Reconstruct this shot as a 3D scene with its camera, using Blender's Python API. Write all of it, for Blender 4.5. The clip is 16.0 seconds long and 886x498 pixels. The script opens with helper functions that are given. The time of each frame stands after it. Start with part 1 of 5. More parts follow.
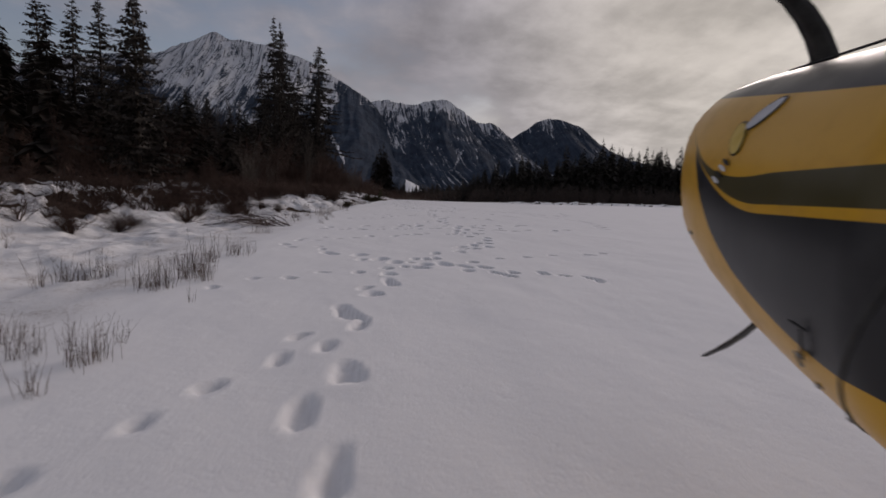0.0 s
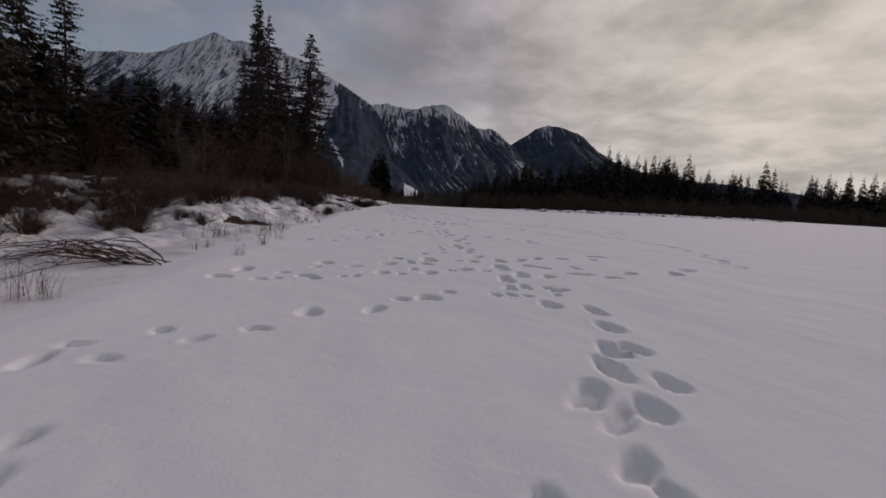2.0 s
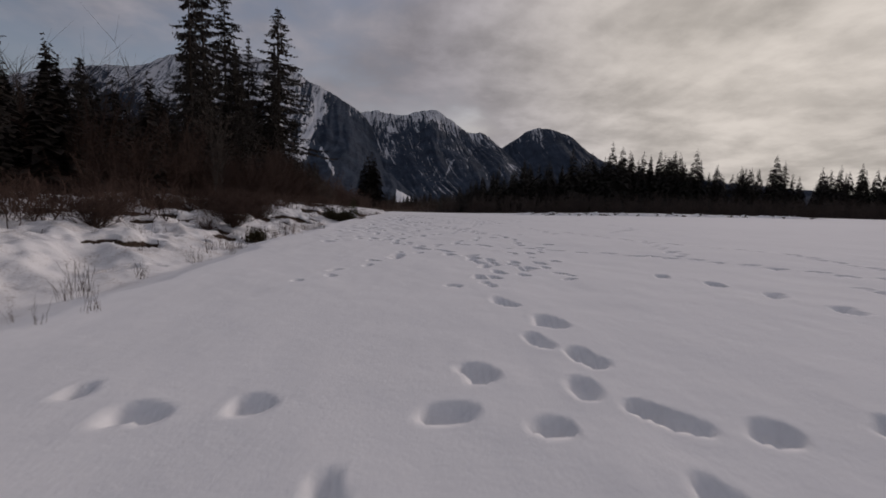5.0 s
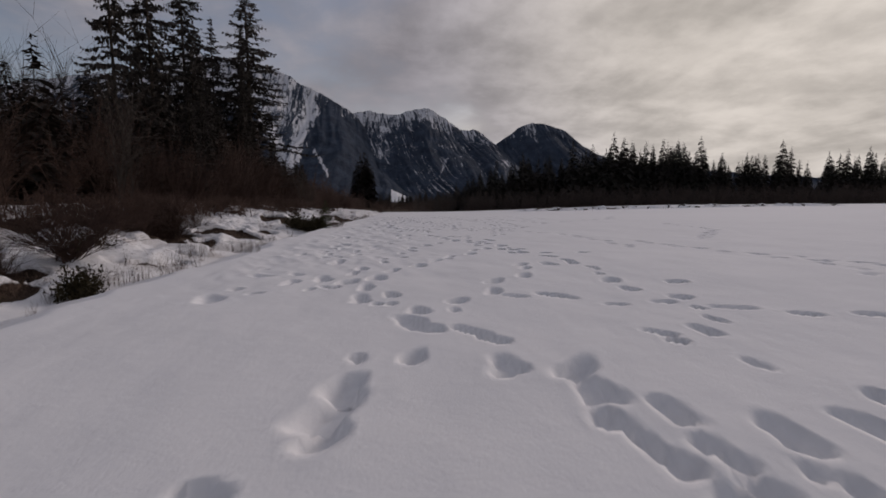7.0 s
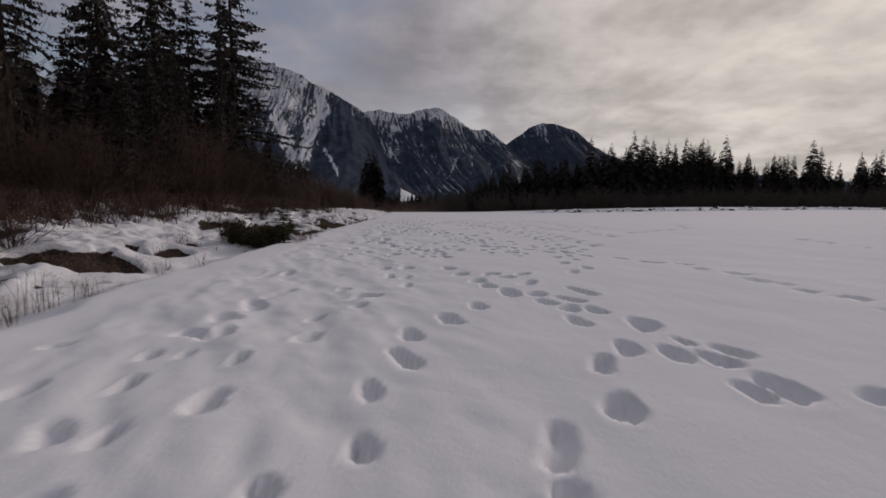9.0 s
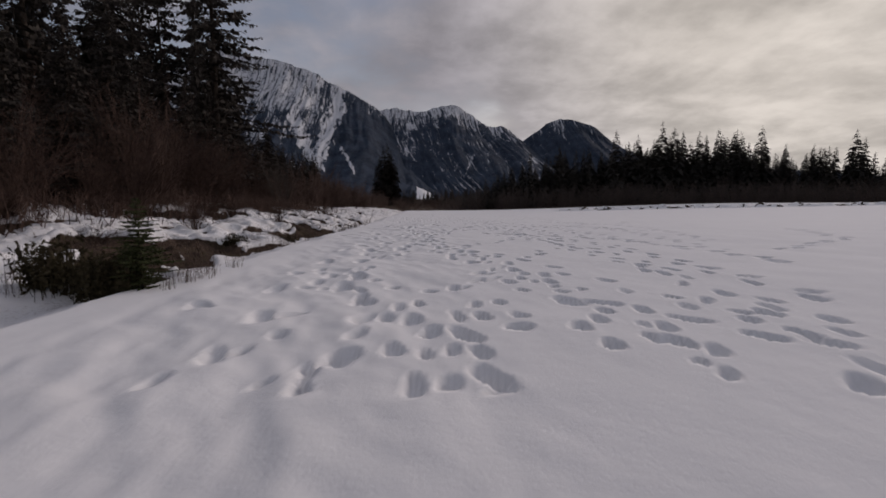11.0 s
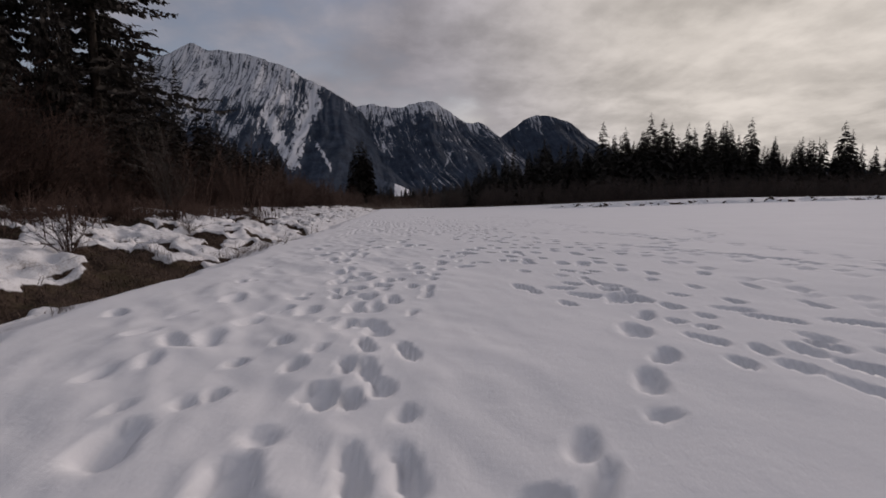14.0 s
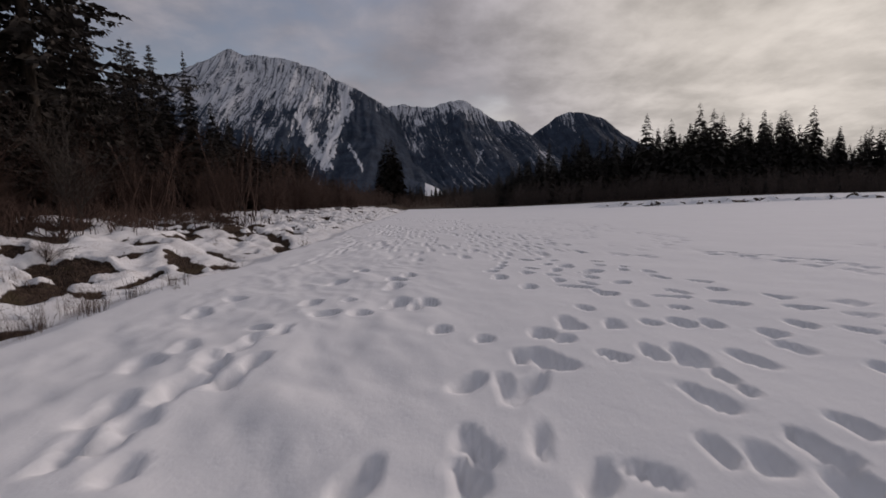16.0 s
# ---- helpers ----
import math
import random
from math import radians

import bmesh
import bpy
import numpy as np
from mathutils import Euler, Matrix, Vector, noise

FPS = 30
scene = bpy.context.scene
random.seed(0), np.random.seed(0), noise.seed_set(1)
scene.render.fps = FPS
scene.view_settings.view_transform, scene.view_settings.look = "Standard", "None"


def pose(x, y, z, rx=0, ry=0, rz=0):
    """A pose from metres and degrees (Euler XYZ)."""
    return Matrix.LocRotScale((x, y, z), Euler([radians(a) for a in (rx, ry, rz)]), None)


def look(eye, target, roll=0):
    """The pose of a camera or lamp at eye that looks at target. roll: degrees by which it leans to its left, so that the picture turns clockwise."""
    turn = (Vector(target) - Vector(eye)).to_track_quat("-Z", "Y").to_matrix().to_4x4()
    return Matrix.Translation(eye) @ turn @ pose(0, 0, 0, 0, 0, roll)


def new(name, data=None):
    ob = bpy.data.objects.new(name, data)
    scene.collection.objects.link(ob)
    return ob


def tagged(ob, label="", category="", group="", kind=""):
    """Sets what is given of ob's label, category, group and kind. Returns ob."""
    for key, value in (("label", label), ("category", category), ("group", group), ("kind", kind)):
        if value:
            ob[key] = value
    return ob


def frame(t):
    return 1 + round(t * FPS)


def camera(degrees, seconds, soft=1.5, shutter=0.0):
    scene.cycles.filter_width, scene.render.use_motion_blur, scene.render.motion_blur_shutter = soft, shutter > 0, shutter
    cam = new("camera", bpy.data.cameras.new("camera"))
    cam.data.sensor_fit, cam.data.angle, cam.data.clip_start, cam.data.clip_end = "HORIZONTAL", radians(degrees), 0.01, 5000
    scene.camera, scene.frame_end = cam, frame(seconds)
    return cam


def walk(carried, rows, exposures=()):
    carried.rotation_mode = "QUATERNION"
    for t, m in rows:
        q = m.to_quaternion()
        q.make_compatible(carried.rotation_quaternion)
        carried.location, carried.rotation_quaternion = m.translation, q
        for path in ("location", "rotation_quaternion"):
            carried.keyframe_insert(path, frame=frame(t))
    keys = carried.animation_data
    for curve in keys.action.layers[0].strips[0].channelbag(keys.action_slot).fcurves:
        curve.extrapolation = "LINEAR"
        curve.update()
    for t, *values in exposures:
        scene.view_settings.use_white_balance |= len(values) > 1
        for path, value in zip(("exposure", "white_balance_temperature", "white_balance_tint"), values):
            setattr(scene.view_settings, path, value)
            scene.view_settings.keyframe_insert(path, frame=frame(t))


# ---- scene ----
cam = camera(86.0, 16.0, soft=1.7, shutter=0.15)
# seconds, x, y, z, pitch, roll, yaw
PATH = (
    (0.0, -0.000, 0.000, 1.303, -6.96, -2.31, -7.57),
    (0.5, 0.101, 1.742, 1.328, -6.60, -2.75, -7.66),
    (1.0, 0.218, 3.836, 1.297, -6.46, -2.42, -7.83),
    (1.5, 0.354, 5.972, 1.297, -6.33, -2.11, -7.72),
    (2.0, 0.426, 8.122, 1.296, -6.38, -3.39, -7.78),
    (2.5, 0.478, 10.338, 1.330, -5.70, -2.91, -7.83),
    (3.0, 0.522, 12.572, 1.249, -6.64, -2.72, -7.72),
    (3.5, 0.623, 14.737, 1.231, -5.68, -2.73, -7.91),
    (4.0, 0.755, 17.036, 1.247, -5.80, -2.58, -8.23),
    (6.5, 1.716, 27.106, 1.253, -5.63, -0.07, -9.16),
    (7.0, 1.922, 28.953, 1.265, -5.93, 0.24, -9.23),
    (7.5, 2.151, 31.007, 1.298, -5.84, 0.09, -8.65),
    (8.0, 2.331, 32.965, 1.309, -5.94, -0.70, -8.31),
    (8.5, 2.550, 35.034, 1.343, -5.69, 0.22, -8.29),
    (9.0, 2.792, 36.916, 1.291, -5.97, -0.27, -8.08),
    (11.5, 3.859, 46.184, 1.271, -6.26, 0.51, -5.82),
    (12.0, 4.029, 48.021, 1.289, -6.23, 1.07, -6.14),
    (12.5, 4.176, 49.907, 1.324, -6.64, 0.22, -6.29),
    (13.0, 4.399, 51.668, 1.346, -6.73, 0.67, -7.32),
    (13.5, 4.658, 53.395, 1.346, -6.46, 1.05, -8.12),
    (14.0, 4.923, 55.176, 1.299, -6.67, 0.63, -8.71),
    (14.5, 5.188, 56.988, 1.293, -6.70, 0.51, -9.07),
    (15.0, 5.480, 58.881, 1.292, -7.25, 0.90, -9.38),
    (15.5, 5.765, 60.786, 1.251, -7.01, 0.78, -7.69),
    (16.0, 6.029, 62.604, 1.253, -6.69, 1.20, -5.01),
)
walk(cam, [(t, pose(x, y, z, 90 + p, r, w)) for t, x, y, z, p, r, w in PATH], [(0.0, -0.04, 6700, 23), (4.0, -0.06, 6700, 23), (9.0, 0.03, 6700, 23), (16.0, 0.08, 6700, 23)])

# ---------------------------------------------------------------- light
SUN_EL, SUN_AZ = radians(18), radians(47)      # azimuth from +y towards +x
sun_dir = Vector((math.sin(SUN_AZ) * math.cos(SUN_EL), math.cos(SUN_AZ) * math.cos(SUN_EL), math.sin(SUN_EL)))
sun = new("sun", bpy.data.lights.new("sun", "SUN"))
sun.data.energy, sun.data.angle, sun.data.color = 1.3, radians(22), (1.0, 0.94, 0.86)
sun.matrix_world = look(sun_dir * 200, (0, 0, 0))


class Nodes:
    """Short hand for building a node tree."""

    def __init__(self, tree):
        self.t = tree
        tree.nodes.clear()

    def n(self, kind, **kw):
        node = self.t.nodes.new(kind)
        for k, v in kw.items():
            if k == "inputs":
                for i, val in v.items():
                    self.put(node.inputs[i], val)
            else:
                setattr(node, k, v)
        return node

    def put(self, sock, val):
        if isinstance(val, bpy.types.NodeSocket):
            self.t.links.new(val, sock)
        else:
            sock.default_value = val

    def m(self, op, a, b=0.0, c=0.0, clamp=False):
        node = self.n("ShaderNodeMath", operation=op, use_clamp=clamp)
        for i, v in enumerate((a, b, c)):
            self.put(node.inputs[i], v)
        return node.outputs[0]

    def step(self, x, lo, hi, a=0.0, b=1.0):
        node = self.n("ShaderNodeMapRange", interpolation_type="SMOOTHSTEP")
        for i, v in enumerate((x, lo, hi, a, b)):
            self.put(node.inputs[i], v)
        return node.outputs[0]

    def mix(self, f, a, b, mode="MIX"):
        node = self.n("ShaderNodeMix", data_type="RGBA", blend_type=mode)
        self.put(node.inputs[0], f)
        self.put(node.inputs[6], a)
        self.put(node.inputs[7], b)
        return node.outputs[2]

    def noise(self, vec, scale, detail=4.0, rough=0.55, dist=0.0):
        node = self.n("ShaderNodeTexNoise")
        if vec is not None:
            self.put(node.inputs["Vector"], vec)
        self.put(node.inputs["Scale"], scale)
        self.put(node.inputs["Detail"], detail)
        self.put(node.inputs["Roughness"], rough)
        self.put(node.inputs["Distortion"], dist)
        return node.outputs["Fac"]

    def scaled(self, vec, s, rot=(0, 0, 0)):
        return self.n("ShaderNodeMapping", inputs={0: vec, 2: rot, 3: s}).outputs[0]


def rgb(r, g, b):
    return (r, g, b, 1.0)


world = bpy.data.worlds.new("sky")
scene.world = world
world.use_nodes = True
w = Nodes(world.node_tree)
ray_dir = w.n("ShaderNodeTexCoord").outputs["Generated"]
sky = w.n("ShaderNodeTexSky", sky_type="NISHITA", sun_disc=False, sun_elevation=SUN_EL, sun_rotation=SUN_AZ)
blue = w.mix(1.0, sky.outputs[0], rgb(0.085, 0.08, 0.075), "MULTIPLY")
sep = w.n("ShaderNodeSeparateXYZ", inputs={0: ray_dir})
up = w.m("MAXIMUM", sep.outputs[2], 0.0)
den = w.m("ADD", up, 0.22)
plane = w.n("ShaderNodeCombineXYZ", inputs={0: w.m("DIVIDE", sep.outputs[0], den), 1: w.m("DIVIDE", sep.outputs[1], den), 2: 0.0}).outputs[0]
streak = w.scaled(plane, (1.0, 0.5, 1.0), (0, 0, radians(-34)))
big = w.noise(w.scaled(plane, (0.55, 0.5, 1.0)), 1.5, 4.0, 0.5, 0.15)
wisp = w.noise(streak, 1.7, 6.0, 0.58, 0.25)
puff = w.noise(plane, 2.7, 7.0, 0.58, 0.12)
sun_cos = w.n("ShaderNodeVectorMath", operation="DOT_PRODUCT", inputs={0: ray_dir, 1: sun_dir}).outputs["Value"]
glow = w.step(sun_cos, 0.74, 1.0)
cover = w.m("ADD", w.m("MULTIPLY", big, 0.9), w.m("ADD", w.m("MULTIPLY", puff, 0.35), w.m("MULTIPLY", glow, 0.5)))
thick = w.step(cover, 0.50, 0.74, 0.12, 1.0)
tone = w.m("ADD", w.step(wisp, 0.30, 0.72, 0.0, 0.08), w.step(puff, 0.3, 0.7, 0.19, 0.305))
cloud = w.mix(glow, rgb(0.95, 0.985, 1.04), rgb(0.99, 0.995, 0.875))
cloud_tone = w.m("MULTIPLY", tone, w.m("ADD", 0.97, w.m("MULTIPLY", glow, 0.86)))
cloud = w.mix(1.0, cloud, w.n("ShaderNodeCombineColor", inputs={0: cloud_tone, 1: cloud_tone, 2: cloud_tone}).outputs[0], "MULTIPLY")
both = w.mix(thick, blue, cloud)
w.n("ShaderNodeOutputWorld", inputs={0: w.n("ShaderNodeBackground", inputs={0: both, 1: 1.0}).outputs[0]})


# ---------------------------------------------------------------- materials
def material(name, build, rough=0.7, metallic=0.0, spec=0.3):
    mat = bpy.data.materials.new(name)
    mat.use_nodes = True
    g = Nodes(mat.node_tree)
    bsdf = g.n("ShaderNodeBsdfPrincipled", inputs={"Roughness": rough, "Metallic": metallic, "Specular IOR Level": spec})
    g.n("ShaderNodeOutputMaterial", inputs={0: bsdf.outputs[0]})
    build(g, bsdf)
    return mat


def bump(g, bsdf, h, strength, dist):
    g.put(bsdf.inputs["Normal"], g.n("ShaderNodeBump", inputs={"Strength": strength, "Distance": dist, "Height": h}).outputs[0])


def two_tone(a, b, scale, detail=5.0, stretch=(1, 1, 1), bump_by=0.0):
    """Grain between two colours, larger blotches and a difference from piece to piece."""
    def build(g, bsdf):
        pos = g.scaled(g.n("ShaderNodeTexCoord").outputs["Object"], stretch)
        f = g.noise(pos, scale, detail, 0.6)
        blotch = g.noise(pos, scale * 0.13, 3.0)
        rnd = g.n("ShaderNodeObjectInfo").outputs["Random"]
        col = g.mix(g.step(f, 0.3, 0.7), rgb(*a), rgb(*b))
        v = g.m("ADD", g.m("MULTIPLY", blotch, 0.7), g.m("ADD", 0.5, g.m("MULTIPLY", rnd, 0.3)))
        col = g.mix(1.0, col, g.n("ShaderNodeCombineColor", inputs={0: v, 1: v, 2: v}).outputs[0], "MULTIPLY")
        g.put(bsdf.inputs["Base Color"], col)
        if bump_by:
            bump(g, bsdf, f, 0.6, bump_by)
    return build


def ground_build(g, bsdf):
    pos = g.n("ShaderNodeTexCoord").outputs["Object"]
    bare = g.n("ShaderNodeAttribute", attribute_name="bare").outputs["Fac"]
    edge = g.noise(pos, 6.0, 6.0, 0.65)
    f = g.step(g.m("ADD", bare, g.m("MULTIPLY", g.m("SUBTRACT", edge, 0.5), 0.5)), 0.42, 0.58)
    soft = g.noise(pos, 0.7, 3.0)
    grain = g.noise(pos, 38.0, 5.0, 0.7)
    snow = g.mix(soft, rgb(0.775, 0.78, 0.79), rgb(0.85, 0.85, 0.86))
    snow = g.mix(g.step(grain, 0.62, 0.78, 0.0, 0.12), snow, rgb(0.62, 0.61, 0.62))
    old = g.n("ShaderNodeAttribute", attribute_name="old").outputs["Fac"]
    specks = g.m("ADD", g.noise(pos, 26.0, 6.0, 0.75), g.m("MULTIPLY", g.m("SUBTRACT", g.noise(pos, 1.3, 3.0), 0.5), 0.55))
    snow = g.mix(g.m("MULTIPLY", old, g.step(specks, 0.47, 0.72, 0.10, 0.8)), snow, rgb(0.34, 0.30, 0.275))
    litter = g.noise(pos, 21.0, 6.0, 0.7)
    soil = g.mix(g.step(litter, 0.35, 0.65), rgb(0.022, 0.015, 0.012), rgb(0.088, 0.062, 0.047))
    soil = g.mix(g.step(g.noise(pos, 1.9, 3.0), 0.5, 0.7, 0.0, 0.45), soil, rgb(0.060, 0.052, 0.026))
    g.put(bsdf.inputs["Base Color"], g.mix(f, snow, soil))
    h = g.m("ADD", g.m("MULTIPLY", grain, 0.35), g.m("MULTIPLY", g.noise(pos, 9.0, 4.0), 0.65))
    h = g.m("ADD", h, g.m("MULTIPLY", g.m("MULTIPLY", litter, f), 2.5))
    h = g.m("ADD", h, g.m("MULTIPLY", g.m("MULTIPLY", specks, old), 1.6))
    bump(g, bsdf, h, 0.5, 0.012)


def mountain_build(g, bsdf):
    pos = g.n("ShaderNodeTexCoord").outputs["Object"]
    snow = g.n("ShaderNodeAttribute", attribute_name="snow").outputs["Fac"]
    line = g.n("ShaderNodeAttribute", attribute_name="slope_line").outputs["Vector"]
    rag = g.noise(line, 1.0, 6.0, 0.68, 0.3)
    dots = g.noise(pos, 0.07, 6.0, 0.75)
    sum_ = g.m("ADD", g.m("MULTIPLY", g.m("SUBTRACT", rag, 0.5), 3.0), g.m("MULTIPLY", g.m("SUBTRACT", dots, 0.5), 1.9))
    f = g.step(g.m("ADD", snow, sum_), -0.20, 0.24)
    trees = g.noise(g.scaled(pos, (1.0, 1.0, 0.5)), 0.09, 6.0, 0.75)
    stand = g.noise(pos, 0.011, 4.0, 0.6)
    trees = g.m("ADD", g.m("MULTIPLY", trees, 0.6), g.m("MULTIPLY", stand, 0.4))
    # The blue of distant haze is mixed into the forest's base colour.
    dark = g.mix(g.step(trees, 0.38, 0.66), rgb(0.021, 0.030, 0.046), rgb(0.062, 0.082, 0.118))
    white = g.mix(trees, rgb(0.58, 0.60, 0.64), rgb(0.74, 0.75, 0.78))
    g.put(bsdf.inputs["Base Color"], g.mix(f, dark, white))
    bump(g, bsdf, trees, 0.8, 9.0)


def cowl_build(g, bsdf):
    """Yellow paint with a black side panel, an olive band and a black top, laid out along the cowling."""
    pos = g.n("ShaderNodeTexCoord").outputs["Object"]
    s = g.n("ShaderNodeSeparateXYZ", inputs={0: pos})
    y, z = s.outputs[1], s.outputs[2]
    d = g.m("MAXIMUM", g.m("SUBTRACT", y, 1.15), 0.0)
    upper = g.m("ADD", 1.28, g.m("MULTIPLY", g.m("MULTIPLY", d, d), 1.1))
    e = g.m("MAXIMUM", g.m("SUBTRACT", y, 0.85), 0.0)
    e2 = g.m("MULTIPLY", e, e)
    lower = g.m("ADD", g.m("ADD", 0.985, g.m("MULTIPLY", e, 0.07)), g.m("ADD", g.m("MULTIPLY", e2, 0.55), g.m("MULTIPLY", g.m("POWER", e2, 3.0), 1.1)))
    taper = g.step(y, 1.10, 1.66, 1.0, 0.0)
    band_lo = g.m("ADD", upper, g.m("MULTIPLY", taper, 0.022))
    band_hi = g.m("ADD", band_lo, g.m("MULTIPLY", taper, 0.075))
    top = g.m("ADD", 1.52, g.m("MULTIPLY", e, 0.16))

    def above(lim):
        return g.step(g.m("SUBTRACT", z, lim), -0.002, 0.002)

    def below(lim):
        return g.step(g.m("SUBTRACT", lim, z), -0.002, 0.002)

    dirt = g.noise(pos, 7.0, 6.0, 0.65)
    yellow = g.mix(g.step(dirt, 0.4, 0.75), rgb(0.66, 0.35, 0.020), rgb(0.54, 0.28, 0.018))
    black = g.mix(g.step(dirt, 0.45, 0.8), rgb(0.012, 0.012, 0.014), rgb(0.030, 0.029, 0.031))
    col = g.mix(g.m("MULTIPLY", below(upper), above(lower)), yellow, black)
    col = g.mix(g.m("MULTIPLY", below(band_hi), above(band_lo)), col, rgb(0.060, 0.048, 0.014))
    col = g.mix(above(top), col, black)
    g.put(bsdf.inputs["Base Color"], col)
    g.put(bsdf.inputs["Roughness"], g.step(dirt, 0.3, 0.8, 0.28, 0.42))
    bump(g, bsdf, g.noise(pos, 3.0, 2.0), 0.15, 0.01)


GROUND = material("snow_and_soil", ground_build, 0.95, spec=0.04)
MOUNTAIN = material("hazed_snowy_forested_rock", mountain_build, 0.9, spec=0.05)
BARK = material("bark", two_tone((0.022, 0.017, 0.013), (0.075, 0.058, 0.046), 5.0, 6.0, (1, 1, 0.25), 0.02), 0.9, spec=0.1)
NEEDLES = material("conifer_needles", two_tone((0.021, 0.017, 0.015), (0.056, 0.047, 0.039), 3.0), 0.75, spec=0.15)
# Paler, greyer copy of the needles: distance haze put into the far wood's colour.
HAZED_NEEDLES = material("hazed_needles", two_tone((0.034, 0.032, 0.030), (0.088, 0.080, 0.070), 3.0), 0.8, spec=0.1)
TWIG = material("bare_twigs", two_tone((0.036, 0.023, 0.018), (0.105, 0.066, 0.053), 4.0), 0.85, spec=0.1)
FAR_BRUSH = material("grey_brown_twigs", two_tone((0.055, 0.042, 0.037), (0.15, 0.115, 0.100), 4.0), 0.85, spec=0.1)
PALE_TWIG = material("pale_bark", two_tone((0.045, 0.036, 0.030), (0.115, 0.095, 0.080), 4.0), 0.85, spec=0.1)
DRY_GRASS = material("dry_grass", two_tone((0.060, 0.042, 0.034), (0.17, 0.118, 0.090), 6.0), 0.85, spec=0.1)
COWL = material("cowling_paint", cowl_build, 0.22, spec=0.5)
BLACK_METAL = material("black_painted_metal", two_tone((0.010, 0.010, 0.010), (0.030, 0.029, 0.028), 20.0), 0.45, spec=0.4)
STEEL = material("worn_steel", two_tone((0.22, 0.20, 0.17), (0.42, 0.40, 0.37), 30.0), 0.4, 0.9)
SKI = material("white_plastic", two_tone((0.5, 0.5, 0.5), (0.65, 0.65, 0.65), 10.0), 0.5)


# ---------------------------------------------------------------- mesh helpers
def mesh_from(name, verts, faces, mat, smooth=False):
    me = bpy.data.meshes.new(name)
    me.from_pydata([tuple(v) for v in verts], [], faces)
    me.materials.append(mat)
    if smooth:
        me.polygons.foreach_set("use_smooth", [True] * len(me.polygons))
    me.update()
    return me


def part(name, data, mat, parent, label=""):
    """One mesh object under a thing or a part; data is a bmesh or a ready mesh."""
    if isinstance(data, bmesh.types.BMesh):
        me = bpy.data.meshes.new(name)
        data.to_mesh(me)
        data.free()
        me.materials.append(mat)
    else:
        me = data
    ob = new(name, me)
    ob.parent = parent
    return tagged(ob, label)


def value_noise(x, y, seed=0):
    """Smooth noise from 0 to 1 over arrays."""
    xi, yi = np.floor(x).astype(np.int64), np.floor(y).astype(np.int64)
    fx, fy = x - xi, y - yi
    fx, fy = fx * fx * (3 - 2 * fx), fy * fy * (3 - 2 * fy)

    def h(a, b):
        v = (a * 374761393 + b * 668265263 + seed * 982451653) & 0x7FFFFFFF
        v = ((v ^ (v >> 13)) * 1274126177) & 0x7FFFFFFF
        return ((v ^ (v >> 16)) & 0xFFFF) / 65535.0
    a, b, c, d = h(xi, yi), h(xi + 1, yi), h(xi, yi + 1), h(xi + 1, yi + 1)
    return (a * (1 - fx) + b * fx) * (1 - fy) + (c * (1 - fx) + d * fx) * fy


def fractal(x, y, seed=0, octaves=4, gain=0.5):
    out, amp, tot = 0.0, 1.0, 0.0
    for o in range(octaves):
        out = out + amp * value_noise(x * 2 ** o, y * 2 ** o, seed + o * 17)
        tot += amp
        amp *= gain
    return out / tot


def smooth(a, b, x):
    t = np.clip((x - a) / (b - a), 0, 1)
    return t * t * (3 - 2 * t)


# ---------------------------------------------------------------- the lie of the land
EDGE_Y = np.arange(-80.0, 420.0, 2.0)
EDGE_X = np.interp(EDGE_Y, [-80, 20, 33, 38, 44, 51, 55, 60, 65, 70, 80, 90, 110, 160, 300, 420], [-2.3, -2.3, -1.8, -1.4, -0.9, 0.25, 0.75, 1.35, 1.75, 2.1, 2.45, 2.9, 4, 7, 11.5, 13])
EDGE_X = np.convolve(np.pad(EDGE_X, 3, mode="edge"), np.ones(7) / 7, mode="valid")


def edge_at(y):
    """x of the snowfield's edge along the bank."""
    return np.interp(y, EDGE_Y, EDGE_X)


THAWED = []            # soil showing through the bank: x, y, half sizes, degrees


def thawed(*spots):
    THAWED.extend(spots)


thawed((-4.3, 24.9, 0.39, 0.39, 0), (-4.1, 25.8, 0.78, 1.27, 0), (-3.4, 35.1, 0.20, 0.09, 0), (-3.3, 36.7, 0.81, 0.34, 96), (-3.9, 37.8, 0.5, 0.5, 0), (-3.5, 43.5, 0.9, 0.9, 0), (-3.0, 44.4, 0.9, 0.4, 100), (-3.0, 46.5, 0.8, 0.55, 20), (-2.3, 46.8, 0.55, 0.6, 0), (-4.4, 45.0, 1.0, 1.2, 0))
thawed((-2.6, 48.6, 0.6, 0.5, 0), (-2.1, 49.1, 0.45, 0.7, 0), (-2.1, 50.8, 0.40, 0.45, 0), (-1.8, 54.5, 0.6, 1.4, 0), (-0.8, 53.1, 1.05, 1.03, 0), (-1.0, 54.7, 0.20, 0.58, 0), (-0.6, 55.2, 0.28, 0.71, 0), (-2.4, 55.5, 1.42, 1.27, 0), (-0.9, 55.9, 1.15, 0.34, 90), (-0.8, 57.1, 0.16, 0.80, 0), (-1.2, 57.2, 1.24, 1.27, 0))
